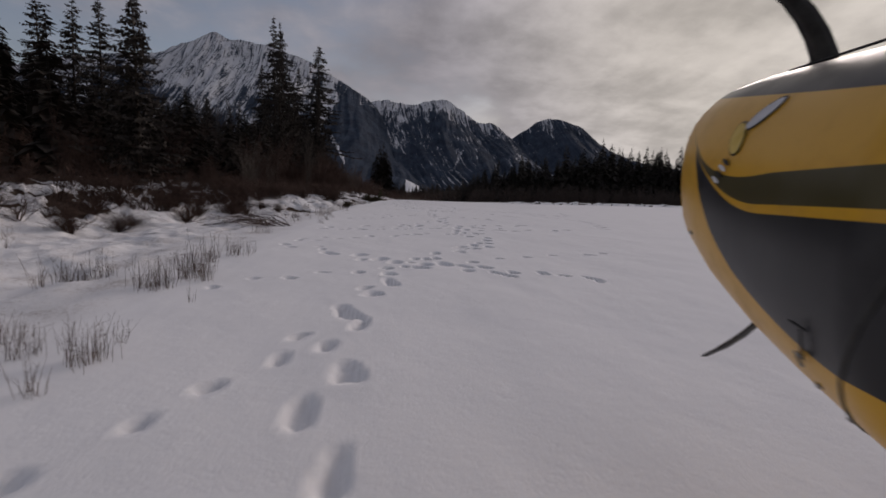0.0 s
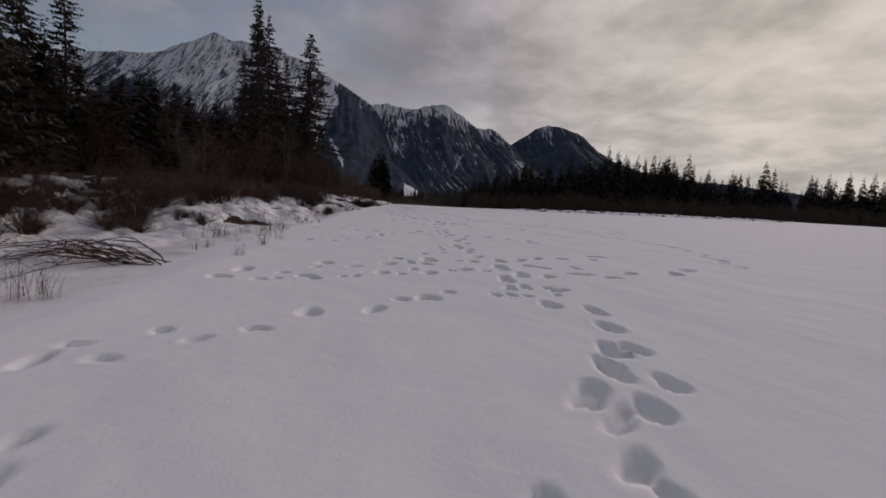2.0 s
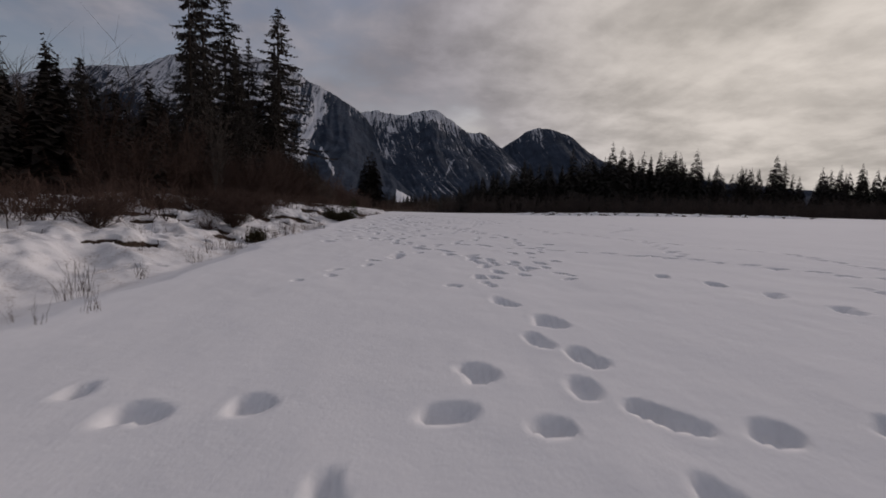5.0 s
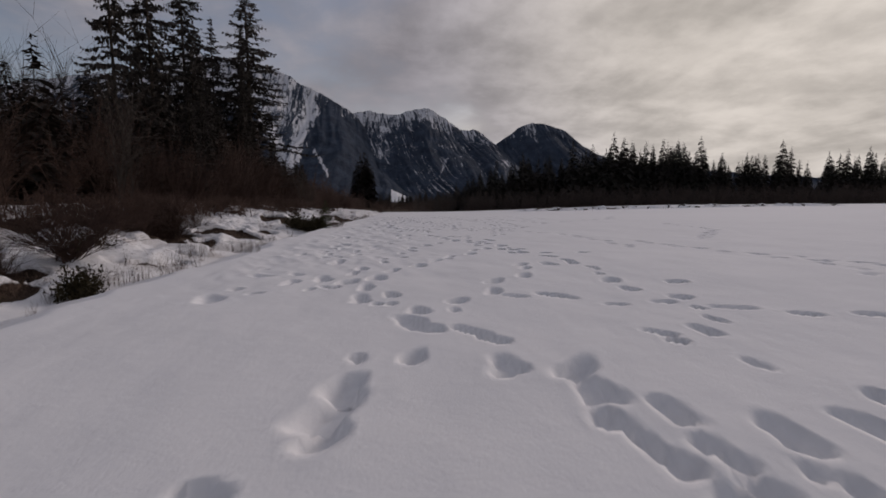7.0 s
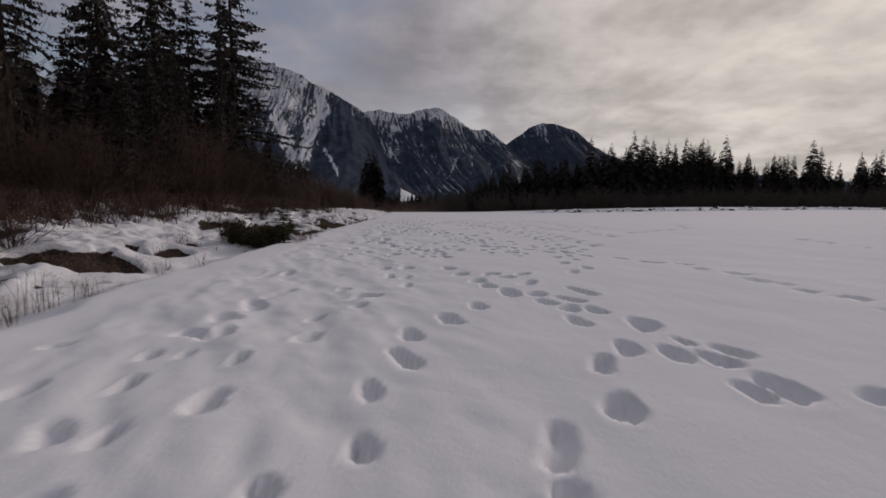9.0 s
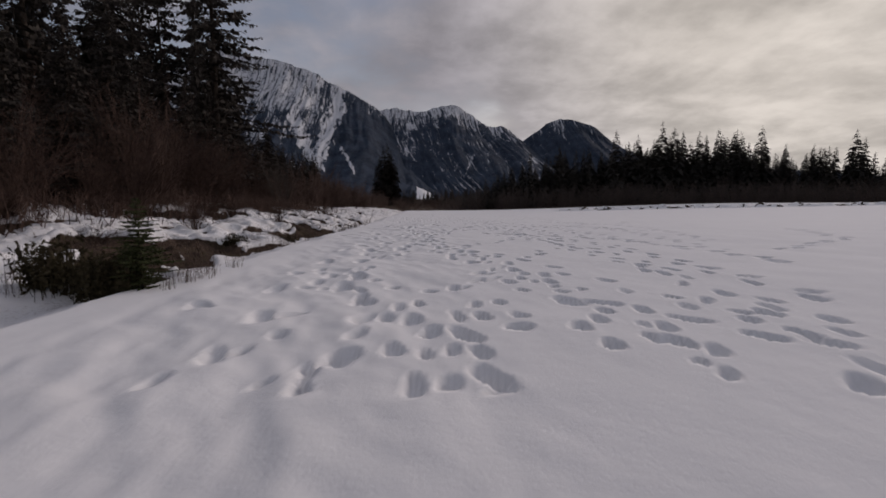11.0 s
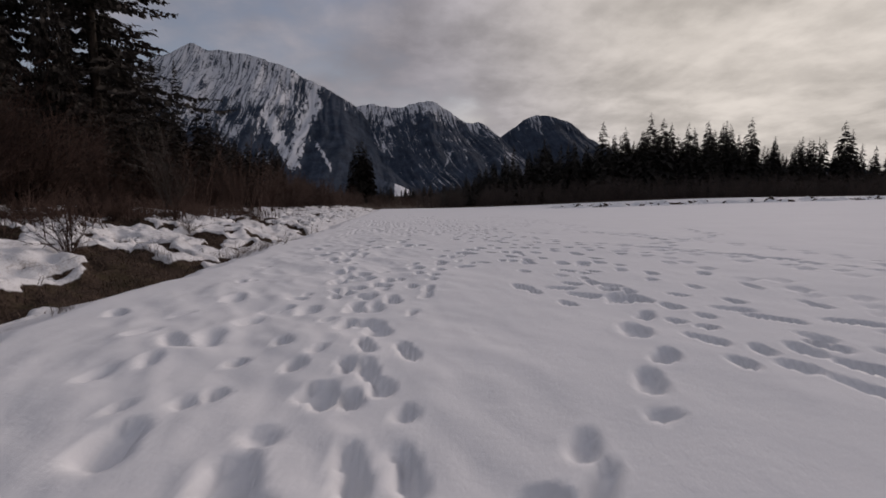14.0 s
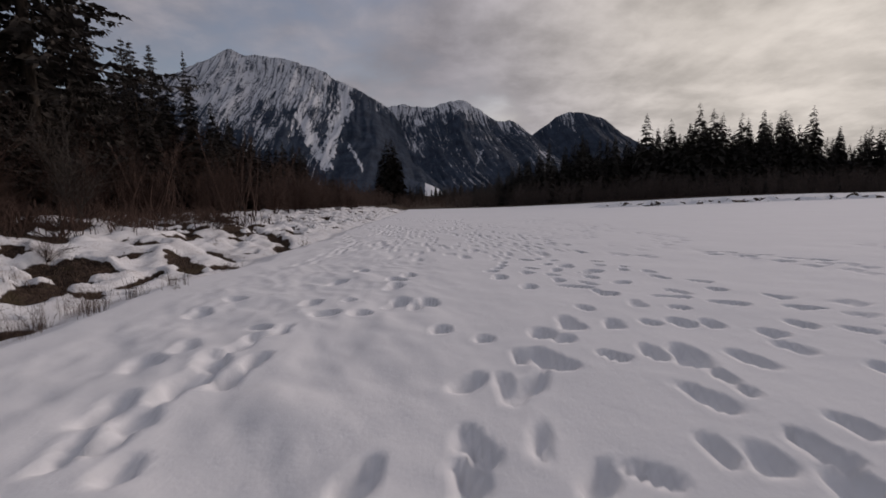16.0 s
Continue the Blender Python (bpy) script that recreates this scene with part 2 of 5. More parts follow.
thawed((-0.2, 58.1, 0.20, 0.45, 0), (-0.0, 58.5, 0.22, 0.82, 0), (-0.8, 59.5, 0.61, 0.04, 0), (-0.7, 61.2, 0.60, 0.25, 146), (-0.3, 62.2, 0.62, 1.27, 0), (-1.3, 62.7, 0.51, 1.27, 0), (0.2, 63.8, 0.76, 1.27, 0), (0.1, 65.2, 1.50, 0.45, 119), (0.7, 66.4, 0.41, 0.85, 0), (-3.8, 67.1, 0.95, 0.85, 0))
thawed((-0.3, 68.5, 0.79, 0.24, 158), (-0.6, 70.4, 0.10, 0.51, 0), (0.1, 70.6, 0.24, 0.85, 0), (-0.2, 71.7, 0.26, 0.83, 0), (-3.2, 72.6, 0.95, 0.85, 0), (0.6, 72.6, 0.11, 0.69, 0), (-0.8, 72.8, 0.95, 0.85, 0), (-0.4, 73.3, 0.57, 0.24, 145), (0.5, 73.5, 0.08, 0.53, 0), (-0.6, 74.7, 0.21, 0.41, 0))
thawed((0.5, 75.0, 1.15, 0.42, 123), (-2.7, 75.3, 1.15, 0.42, 124), (0.4, 77.6, 1.13, 0.42, 134), (-1.4, 79.3, 0.37, 0.85, 0), (-1.6, 81.2, 1.01, 0.42, 131), (1.3, 81.7, 1.15, 0.42, 104), (-3.6, 83.5, 0.95, 0.85, 0), (0.6, 84.0, 1.15, 0.42, 120), (-1.4, 84.3, 1.15, 0.42, 120), (-0.0, 85.1, 1.15, 0.42, 120))
thawed((-2.0, 85.7, 0.88, 0.37, 142), (-8.9, 87.4, 0.60, 0.85, 0), (0.2, 88.7, 1.15, 0.42, 118), (-8.6, 89.0, 0.62, 0.85, 0), (-0.0, 97.4, 0.95, 0.85, 0))


thawed((0.2, 65.6, 1.0, 1.3, 20), (-0.7, 66.6, 0.7, 1.0, 0), (1.0, 64.6, 0.5, 0.9, 0), (-0.5, 68.6, 1.3, 0.28, 142), (-5.6, 76.6, 1.3, 2.2, 0), (-3.4, 73.0, 0.7, 0.9, 0), (-0.3, 71.1, 0.6, 0.22, 130), (-0.6, 73.0, 0.7, 0.25, 125))


def land(x, y):
    """Height of the ground without footprints, and how bare of snow it is."""
    x, y = np.asarray(x, float), np.asarray(y, float)
    fall = 0.02 * (np.clip(y, 50, 240) - 50) * smooth(50, 85, y)
    z = -fall * (1 - 0.7 * smooth(20, 110, x))
    near = 1 - smooth(120, 400, np.hypot(x, y - 35))
    z = z + near * 0.10 * (fractal(x * 0.16, y * 0.16, 3, 3) - 0.5) * smooth(-0.5, 3, np.abs(x - edge_at(y)) + 0.5)
    z = z + near * 0.04 * (fractal(x * 1.3, y * 0.9, 5, 4) - 0.5)
    tramp = smooth(34, 40, y) * (1 - smooth(84, 100, y)) * smooth(0.2, 1.2, x - edge_at(y)) * (1 - smooth(3.2, 6.0, x - edge_at(y)))
    z = z + 0.11 * tramp * (fractal(x * 1.9, y * 1.2 + x * 0.8, 53, 3, 0.55) - 0.5)
    d = edge_at(y) - x + 0.5 * (value_noise(y * 0.45, y * 0, 71) - 0.5) + 0.22 * (value_noise(y * 1.7, y * 0 + 3, 72) - 0.5)
    late = smooth(20, 32, y)
    flat = np.interp(d, [0, 2, 4.5, 6.2, 8.5, 12, 40], [0, -0.12, -0.08, 0.30, 0.85, 1.0, 1.3])
    bank = np.interp(d, [0, 0.35, 0.9, 1.6, 3, 6, 9, 13, 40], [0, -0.10, -0.22, -0.06, 0.20, 0.58, 0.98, 1.1, 1.4])
    left = flat * (1 - late) + bank * late
    left = left + 0.30 * np.exp(-((y - 77) / 8.0) ** 2) * smooth(3, 6, d) * (1 - smooth(9, 14, d))
    lump = fractal(x * 0.55 + 0.2 * y, y * 0.42, 11, 5, 0.6) - 0.5
    lump2 = 1 - np.abs(2 * fractal(x * 0.9, y * 0.5 + x * 0.35, 23, 3) - 1)
    rough = smooth(0.4, 2.6, d) * (0.55 + 0.45 * np.maximum(late, smooth(5, 7, d)))
    z = z + left + rough * (0.58 * lump + 0.30 * (lump2 - 0.6) + 0.26 * (fractal(x * 2.1, y * 1.7, 29, 4, 0.6) - 0.5) * (1 - 0.45 * late) + 0.10 * (fractal(x * 4.6, y * 3.8, 31, 3, 0.6) - 0.5) + (0.05 + 0.13 * smooth(60, 68, y)) * (0.5 - np.abs(2 * fractal((0.85 * x - 0.5 * y) * 1.9, (0.5 * x + 0.85 * y) * 0.7, 37, 3, 0.55) - 1)))
    # open soil in hollows of the bank, more of it under the bushes
    p, q = 0.85 * x - 0.5 * y, 0.5 * x + 0.85 * y
    slant = fractal(p * 0.85, q * 1.05, 41, 5, 0.62)
    wide = fractal(x * 0.16, y * 0.16, 43, 2)
    patch = smooth(0.575, 0.605, slant + 0.35 * (wide - 0.5) + 0.08 * smooth(4.5, 7.5, d) + 0.04 * smooth(5.5, 7.5, d) * (1 - late))
    hollow = smooth(0.625, 0.66, fractal(p * 2.0, q * 0.62, 141, 4, 0.55) - 0.05 * (1 - smooth(62, 68, y)) * (1 - smooth(2.6, 5.0, d)) + 0.02 * smooth(60, 70, y) + 0.07 * smooth(2.6, 5.0, d)) * smooth(0.5, 1.3, d) * smooth(24, 30, y) * (1 - smooth(100, 110, y)) * (1 - smooth(6, 8, d))
    ragged = 0.55 * (fractal(x * 1.9, y * 1.9, 57, 4, 0.6) - 0.5)
    for hx, hy, hw, hl, ha in THAWED:
        c, s = math.cos(radians(ha)), math.sin(radians(ha))
        u, v = (x - hx) * c + (y - hy) * s, (y - hy) * c - (x - hx) * s
        hollow = np.maximum(hollow, 1 - smooth(0.84, 1.06, np.hypot(u / max(hw, 0.16), v / max(hl, 0.16)) + ragged))
    patch = patch * (1 - smooth(26, 30, y) * (1 - smooth(92, 100, y)) * (1 - smooth(4.6, 6.2, d)))
    bare = patch * smooth(0.9, 1.8, d) * np.maximum(late, smooth(5.0, 7.0, d))
    bare = np.maximum(bare, hollow * smooth(0.15, 0.5, d))
    bare = np.maximum(bare, smooth(8.5, 12.5, d) * smooth(0.30, 0.5, fractal(x * 0.5, y * 0.5, 47, 3) + 0.2 * smooth(11, 16, d)))
    z = z - 0.19 * bare * (1 - smooth(9, 12, d)) + 0.05 * bare * (fractal(x * 7, y * 7, 33, 2) - 0.5)
    far_wood = smooth(175, 200, y + 0.12 * x)
    bare = np.maximum(bare, far_wood)
    return z, bare


def ground_z(x, y):
    return float(land(np.array([x]), np.array([y]))[0][0])


rng = np.random.default_rng(7)
prints = []            # x, y, heading, length, width, depth


def trail(points, stride=0.36, gauge=0.11, depth=0.12, size=1.0):
    """Boot prints, left and right in turn, along a line over the snow."""
    pts = np.array(points, float)
    seg = np.hypot(*np.diff(pts, axis=0).T)
    s = np.concatenate([[0], np.cumsum(seg)])
    pos, side = rng.uniform(0, 0.2), 1
    while pos < s[-1]:
        x, y = np.interp(pos, s, pts[:, 0]), np.interp(pos, s, pts[:, 1])
        x2, y2 = np.interp(pos + 0.3, s, pts[:, 0]), np.interp(pos + 0.3, s, pts[:, 1])
        x1, y1 = np.interp(pos - 0.3, s, pts[:, 0]), np.interp(pos - 0.3, s, pts[:, 1])
        a = math.atan2(y2 - y1, x2 - x1)
        off = side * gauge + rng.normal(0, 0.03)
        fx, fy = x - math.sin(a) * off, y + math.cos(a) * off
        crowded = any(abs(q[0] - fx) < 0.26 and abs(q[1] - fy) < 0.30 for q in prints)
        if not crowded or rng.random() < 0.15:
            prints.append((fx, fy, a + rng.normal(0, 0.16) - side * 0.1,
                       0.34 * size * rng.uniform(0.85, 1.5), 0.15 * size * rng.uniform(0.85, 1.25), depth * rng.uniform(0.55, 1.3)))
        pos += 1.35 * stride * rng.uniform(0.65, 1.4)
        side = -side



def steps(heading, length, width, points):
    """Boot prints of one heading (in degrees) and size, each pressed where it is named."""
    for x, y in points:
        prints.append((x, y, radians(heading) + rng.normal(0, 0.14), length * rng.uniform(0.82, 1.04), width * rng.uniform(0.84, 1.06), (0.07 + 0.16 * width) * rng.uniform(0.8, 1.25) * (0.55 + 0.45 * float(smooth(1.6, 3.6, x - edge_at(y)) if y > 36 else smooth(0.2, 3.2, x - edge_at(y))))))


steps(0, 0.22, 0.12, [(-0.81, 7.24), (-1.47, 11.69), (-1.82, 11.99), (-0.6, 12.51), (1.19, 30.97), (3.62, 38.76), (4.37, 47.32), (2.44, 51.22), (6.63, 57.65)])
steps(0, 0.22, 0.18, [(2.43, 9.24), (3.1, 9.57), (3.83, 10.0), (3.93, 61.61)])
steps(0, 0.22, 0.25, [(2.81, 16.6)])
steps(0, 0.32, 0.25, [(0.7, 7.76), (4.75, 10.13), (1.58, 24.05), (5.96, 34.48), (6.63, 35.48), (6.96, 39.36), (6.07, 39.47), (6.76, 64.25)])
steps(0, 0.42, 0.25, [(4.72, 16.13)])
steps(0, 0.56, 0.25, [(4.24, 16.4), (5.97, 19.41)])
steps(30, 0.22, 0.12, [(0.45, 35.56), (3.42, 54.62)])
steps(30, 0.32, 0.12, [(4.47, 28.88)])
steps(30, 0.32, 0.18, [(3.18, 14.81)])
steps(60, 0.22, 0.12, [(-1.04, 3.1), (-1.27, 10.57), (-0.99, 12.17), (-0.95, 15.57), (0.1, 36.0), (3.68, 39.07), (0.02, 41.47), (2.6, 42.67), (2.76, 47.69), (3.34, 56.29), (4.46, 60.36), (5.08, 62.05)])
steps(60, 0.22, 0.18, [(1.49, 7.67), (1.77, 8.65), (5.26, 10.52), (2.42, 16.39), (8.92, 63.64), (7.53, 66.86)])
steps(60, 0.22, 0.25, [(2.37, 28.23)])
steps(60, 0.32, 0.12, [(-0.65, 4.1), (-0.15, 6.1), (3.45, 6.92), (0.13, 15.45), (-0.55, 16.2), (0.11, 16.39), (2.12, 17.62), (-0.34, 21.05), (0.13, 21.33), (0.18, 21.7), (0.53, 29.82), (1.08, 30.4), (2.13, 42.26), (6.07, 47.44), (3.33, 48.78), (5.25, 52.07), (5.41, 52.52), (3.97, 54.86), (3.62, 55.28), (4.1, 55.55)])
steps(60, 0.32, 0.12, [(2.75, 60.99), (4.58, 62.18), (5.16, 63.87), (6.95, 64.68)])
steps(60, 0.32, 0.18, [(3.77, 39.26), (5.07, 42.18), (6.01, 57.44)])
steps(60, 0.32, 0.25, [(4.76, 18.72), (5.57, 18.79), (4.14, 23.54), (3.36, 23.6), (4.94, 43.0), (4.91, 48.85), (8.89, 68.88)])
steps(60, 0.42, 0.12, [(4.69, 50.99), (4.98, 51.52), (5.62, 52.73), (5.93, 57.08), (6.77, 65.1)])
steps(60, 0.42, 0.18, [(1.8, 10.24), (0.46, 13.43), (1.99, 19.52), (1.68, 31.44), (1.77, 32.16), (2.31, 32.72), (3.07, 34.7), (3.85, 35.92), (4.76, 37.12), (4.84, 37.59), (4.32, 39.59), (4.52, 40.27), (1.48, 43.59), (6.35, 47.94), (2.49, 49.66), (7.3, 58.66), (7.93, 59.95), (3.6, 60.49), (3.76, 60.97), (5.78, 64.86)])
steps(60, 0.42, 0.18, [(6.51, 66.0), (4.7, 66.41)])
steps(60, 0.42, 0.25, [(3.43, 15.98), (2.03, 16.48), (5.38, 16.72), (2.43, 17.65), (5.32, 22.85), (7.44, 25.28), (7.26, 25.76), (5.66, 35.76), (4.96, 44.43), (5.27, 44.66), (9.47, 69.75), (9.59, 71.15)])
steps(60, 0.56, 0.12, [(5.18, 51.55), (5.48, 53.35), (5.49, 53.91)])
steps(60, 0.56, 0.18, [(1.96, 10.74), (3.34, 30.4), (3.63, 35.16), (4.49, 36.38), (3.24, 38.4), (5.1, 43.84), (5.13, 52.19), (6.88, 58.22), (6.97, 65.93)])
steps(60, 0.56, 0.25, [(1.95, 11.13), (6.48, 16.93), (7.17, 17.56), (3.57, 18.17), (2.65, 18.36), (4.1, 18.54), (7.1, 26.47), (7.01, 27.44), (6.82, 28.43), (6.47, 29.36), (1.7, 31.76), (3.47, 32.24), (2.36, 37.33), (2.64, 43.27), (5.54, 56.49), (7.45, 59.42), (4.73, 62.91), (9.09, 64.05), (9.36, 72.06), (9.69, 74.76)])
steps(90, 0.22, 0.12, [(-1.55, 2.12), (-1.25, 2.59), (-0.29, 7.28), (0.58, 8.38), (2.09, 14.38), (2.31, 14.42), (3.02, 14.51), (-0.96, 15.11), (-0.03, 15.37), (0.86, 15.81), (1.1, 16.35), (2.57, 19.04), (0.04, 28.68), (4.03, 30.6), (3.95, 30.74), (3.66, 30.87), (3.38, 30.93), (3.63, 31.06), (1.84, 32.66), (2.21, 34.61)])
steps(90, 0.22, 0.12, [(2.03, 34.64), (1.13, 35.78), (0.73, 36.22), (5.78, 36.32), (2.28, 38.95), (6.04, 47.66), (2.57, 48.91), (6.3, 50.67), (5.98, 50.95), (2.69, 51.15), (3.67, 51.18), (3.39, 51.58), (3.23, 54.75), (3.04, 55.49), (3.55, 55.88), (5.1, 57.98), (3.32, 58.3), (3.84, 58.48), (3.83, 59.1), (3.9, 61.1)])
steps(90, 0.22, 0.12, [(4.79, 61.61), (4.42, 61.65), (8.23, 61.8), (4.02, 61.89), (2.98, 63.35), (8.18, 64.72), (8.18, 64.9), (4.2, 65.09), (8.33, 65.53)])
steps(90, 0.22, 0.18, [(0.15, 7.75), (0.76, 13.95), (1.45, 14.43), (6.79, 67.03), (5.28, 69.18)])
steps(90, 0.22, 0.25, [(1.38, 17.02), (2.11, 23.8)])
steps(90, 0.32, 0.12, [(-0.71, 3.61), (2.21, 7.54), (0.45, 7.84), (-1.16, 10.19), (-1.87, 11.67), (4.49, 17.19), (4.46, 17.39), (1.48, 18.48), (2.57, 20.07), (2.03, 20.1), (-0.71, 24.56), (2.92, 28.24), (2.9, 28.54), (0.49, 29.19), (3.34, 31.16), (4.91, 32.08), (5.58, 33.43), (2.91, 34.22), (1.45, 35.93), (5.95, 36.84)])
steps(90, 0.32, 0.12, [(2.69, 39.32), (1.33, 39.61), (0.42, 40.37), (1.05, 40.46), (5.53, 40.78), (1.69, 40.88), (1.2, 41.07), (0.91, 41.08), (3.02, 47.56), (1.98, 47.79), (3.02, 47.86), (6.22, 48.08), (4.16, 48.2), (5.56, 48.22), (3.66, 48.24), (6.03, 48.35), (2.36, 48.45), (6.19, 48.78), (3.58, 49.38), (4.66, 49.98)])
steps(90, 0.32, 0.12, [(3.96, 50.15), (5.8, 51.28), (5.68, 51.62), (5.84, 52.03), (6.51, 54.19), (5.68, 54.35), (6.9, 54.66), (7.07, 54.86), (3.35, 55.7), (4.61, 55.8), (7.74, 55.81), (4.95, 55.82), (5.43, 55.97), (8.14, 56.56), (5.27, 56.73), (3.45, 56.94), (8.16, 57.4), (4.77, 58.22), (4.48, 58.4), (8.15, 58.62)])
steps(90, 0.32, 0.12, [(4.31, 58.94), (2.88, 59.01), (4.46, 59.31), (4.1, 59.55), (8.04, 59.63), (5.37, 60.52), (8.42, 61.19), (8.25, 61.99), (8.31, 62.3), (5.88, 62.73), (8.72, 62.89), (2.82, 63.23), (7.66, 64.87), (6.42, 64.98), (2.86, 65.01), (4.55, 65.02), (6.36, 65.2), (4.15, 65.32), (4.34, 65.34), (8.36, 65.79)])
steps(90, 0.32, 0.12, [(7.01, 66.46)])
steps(90, 0.32, 0.18, [(-0.4, 3.86), (-0.03, 5.79), (0.16, 7.18), (-0.31, 8.73), (3.06, 14.97), (5.18, 31.38), (3.3, 31.4), (2.55, 33.49), (2.5, 34.24), (2.34, 43.89), (2.95, 45.84), (4.04, 47.47), (4.02, 48.8), (6.06, 49.41), (4.97, 50.03), (2.43, 52.53), (5.43, 54.68), (7.12, 55.35), (4.95, 58.37), (4.83, 60.14)])
steps(90, 0.32, 0.18, [(5.97, 63.17), (7.84, 64.76), (6.32, 64.77), (8.58, 64.99), (8.96, 67.31), (8.6, 67.34), (6.4, 67.4), (5.5, 68.37)])
steps(90, 0.32, 0.25, [(1.13, 14.09), (0.68, 16.88), (0.83, 17.56), (-0.22, 24.22), (0.4, 24.28), (4.75, 44.75), (4.24, 44.91), (5.63, 56.97), (5.06, 68.39)])
steps(90, 0.42, 0.12, [(-0.18, 2.11), (-0.42, 2.72), (-0.15, 4.49), (0.7, 8.95), (1.1, 17.19), (0.93, 23.26), (1.68, 37.2), (2.26, 38.52), (2.74, 40.04), (3.31, 44.87), (3.79, 47.48), (4.38, 48.14), (3.92, 48.16), (4.63, 49.39), (3.74, 49.86), (3.37, 50.27), (4.53, 50.98), (4.96, 54.85), (4.74, 55.35), (5.18, 56.04)])
steps(90, 0.42, 0.12, [(4.59, 58.33), (4.87, 58.71), (4.7, 58.84), (4.64, 60.15), (5.66, 61.51), (5.74, 61.94), (5.51, 62.22), (5.38, 62.98), (5.75, 63.45)])
steps(90, 0.42, 0.18, [(-0.2, 3.29), (2.73, 7.51), (0.31, 8.43), (0.92, 8.94), (1.2, 9.82), (2.28, 10.86), (2.68, 11.35), (2.86, 12.12), (-0.24, 13.23), (3.16, 13.62), (2.43, 14.87), (2.69, 14.98), (2.66, 19.37), (2.83, 19.93), (2.96, 21.22), (0.57, 22.37), (0.54, 22.88), (2.61, 23.1), (2.56, 24.33), (3.2, 29.06)])
steps(90, 0.42, 0.18, [(2.94, 29.11), (3.81, 29.34), (4.22, 30.29), (4.59, 30.33), (3.71, 31.43), (5.17, 33.0), (5.58, 35.13), (2.23, 35.22), (1.54, 36.27), (0.79, 36.47), (5.88, 37.65), (1.84, 37.69), (5.93, 38.06), (5.27, 39.63), (1.02, 39.65), (1.71, 40.01), (5.49, 40.29), (5.25, 40.48), (4.94, 40.65), (3.1, 41.37)])
steps(90, 0.42, 0.18, [(2.15, 41.45), (3.57, 41.83), (5.32, 42.03), (3.99, 42.4), (4.89, 42.52), (4.44, 43.67), (1.26, 45.48), (4.11, 45.68), (4.33, 47.62), (6.18, 48.23), (6.35, 48.7), (5.52, 48.81), (5.82, 49.07), (5.02, 49.31), (3.87, 49.35), (3.33, 49.35), (6.52, 49.44), (6.03, 51.27), (5.42, 51.35), (2.5, 51.7)])
steps(90, 0.42, 0.18, [(6.15, 51.88), (5.77, 52.43), (2.05, 52.45), (2.96, 52.47), (3.24, 52.85), (2.37, 52.96), (5.88, 54.32), (4.9, 54.45), (5.18, 54.59), (3.97, 55.71), (2.52, 56.02), (5.03, 56.57), (8.49, 58.54), (2.65, 60.15), (8.41, 60.18), (8.24, 61.4), (4.9, 61.56), (4.73, 62.2), (5.12, 62.31), (4.32, 65.61)])
steps(90, 0.42, 0.18, [(4.06, 65.79), (4.32, 66.05), (8.83, 66.14), (4.65, 66.23), (8.14, 66.43), (4.76, 66.66), (4.36, 66.73), (7.38, 67.1), (8.22, 67.32), (8.21, 68.07)])
steps(90, 0.42, 0.25, [(0.82, 8.19), (-0.35, 9.39), (-1.58, 15.73), (0.57, 15.89), (1.33, 15.99), (-0.45, 16.73), (1.92, 24.67), (1.67, 36.37), (2.92, 37.93), (4.37, 44.14), (3.37, 45.86), (3.24, 48.17), (4.34, 63.91), (5.76, 64.21)])
steps(90, 0.56, 0.12, [(0.18, 6.55), (1.11, 9.08), (3.0, 40.65), (3.24, 44.04), (3.03, 45.02), (4.37, 49.4), (3.25, 50.46), (4.88, 54.07), (5.06, 57.33), (4.79, 57.4), (5.19, 59.13), (4.83, 59.32), (4.98, 62.36), (6.75, 65.9), (6.17, 68.69)])
steps(90, 0.56, 0.18, [(-0.31, 4.92), (2.36, 11.63), (2.57, 15.62), (3.5, 17.38), (2.64, 25.43), (3.43, 29.68), (4.04, 30.15), (4.71, 31.0), (1.83, 35.01), (1.91, 35.8), (4.9, 41.61), (2.18, 48.33), (4.32, 48.66), (2.64, 52.26), (5.89, 53.32), (4.83, 56.43), (4.03, 56.85), (8.27, 60.78), (4.71, 60.97), (5.17, 61.38)])
steps(90, 0.56, 0.18, [(5.19, 62.93), (6.17, 63.92), (4.51, 64.27), (9.59, 64.64), (8.01, 65.44), (4.53, 67.21), (4.73, 67.65)])
steps(90, 0.56, 0.25, [(1.17, 8.33), (0.04, 8.88), (2.63, 12.12), (2.98, 12.84), (2.68, 13.93), (2.96, 16.09), (2.82, 17.02), (1.5, 17.59), (3.04, 17.91), (2.54, 20.58), (2.79, 21.94), (3.07, 22.68), (2.86, 24.96), (3.0, 26.19), (2.78, 27.1), (4.16, 31.05), (3.4, 31.81), (2.96, 32.41), (2.07, 36.61), (1.21, 36.74)])
steps(90, 0.56, 0.25, [(5.37, 37.62), (1.36, 38.77), (5.52, 39.65), (5.54, 41.39), (1.26, 41.69), (1.26, 43.0), (4.6, 43.17), (0.98, 45.46), (2.24, 49.55), (5.84, 49.99), (2.02, 51.17), (2.94, 51.28), (3.11, 51.94), (3.1, 52.6), (5.22, 53.45), (3.05, 53.9), (2.36, 53.96), (5.48, 55.25), (5.21, 55.4), (3.09, 56.2)])
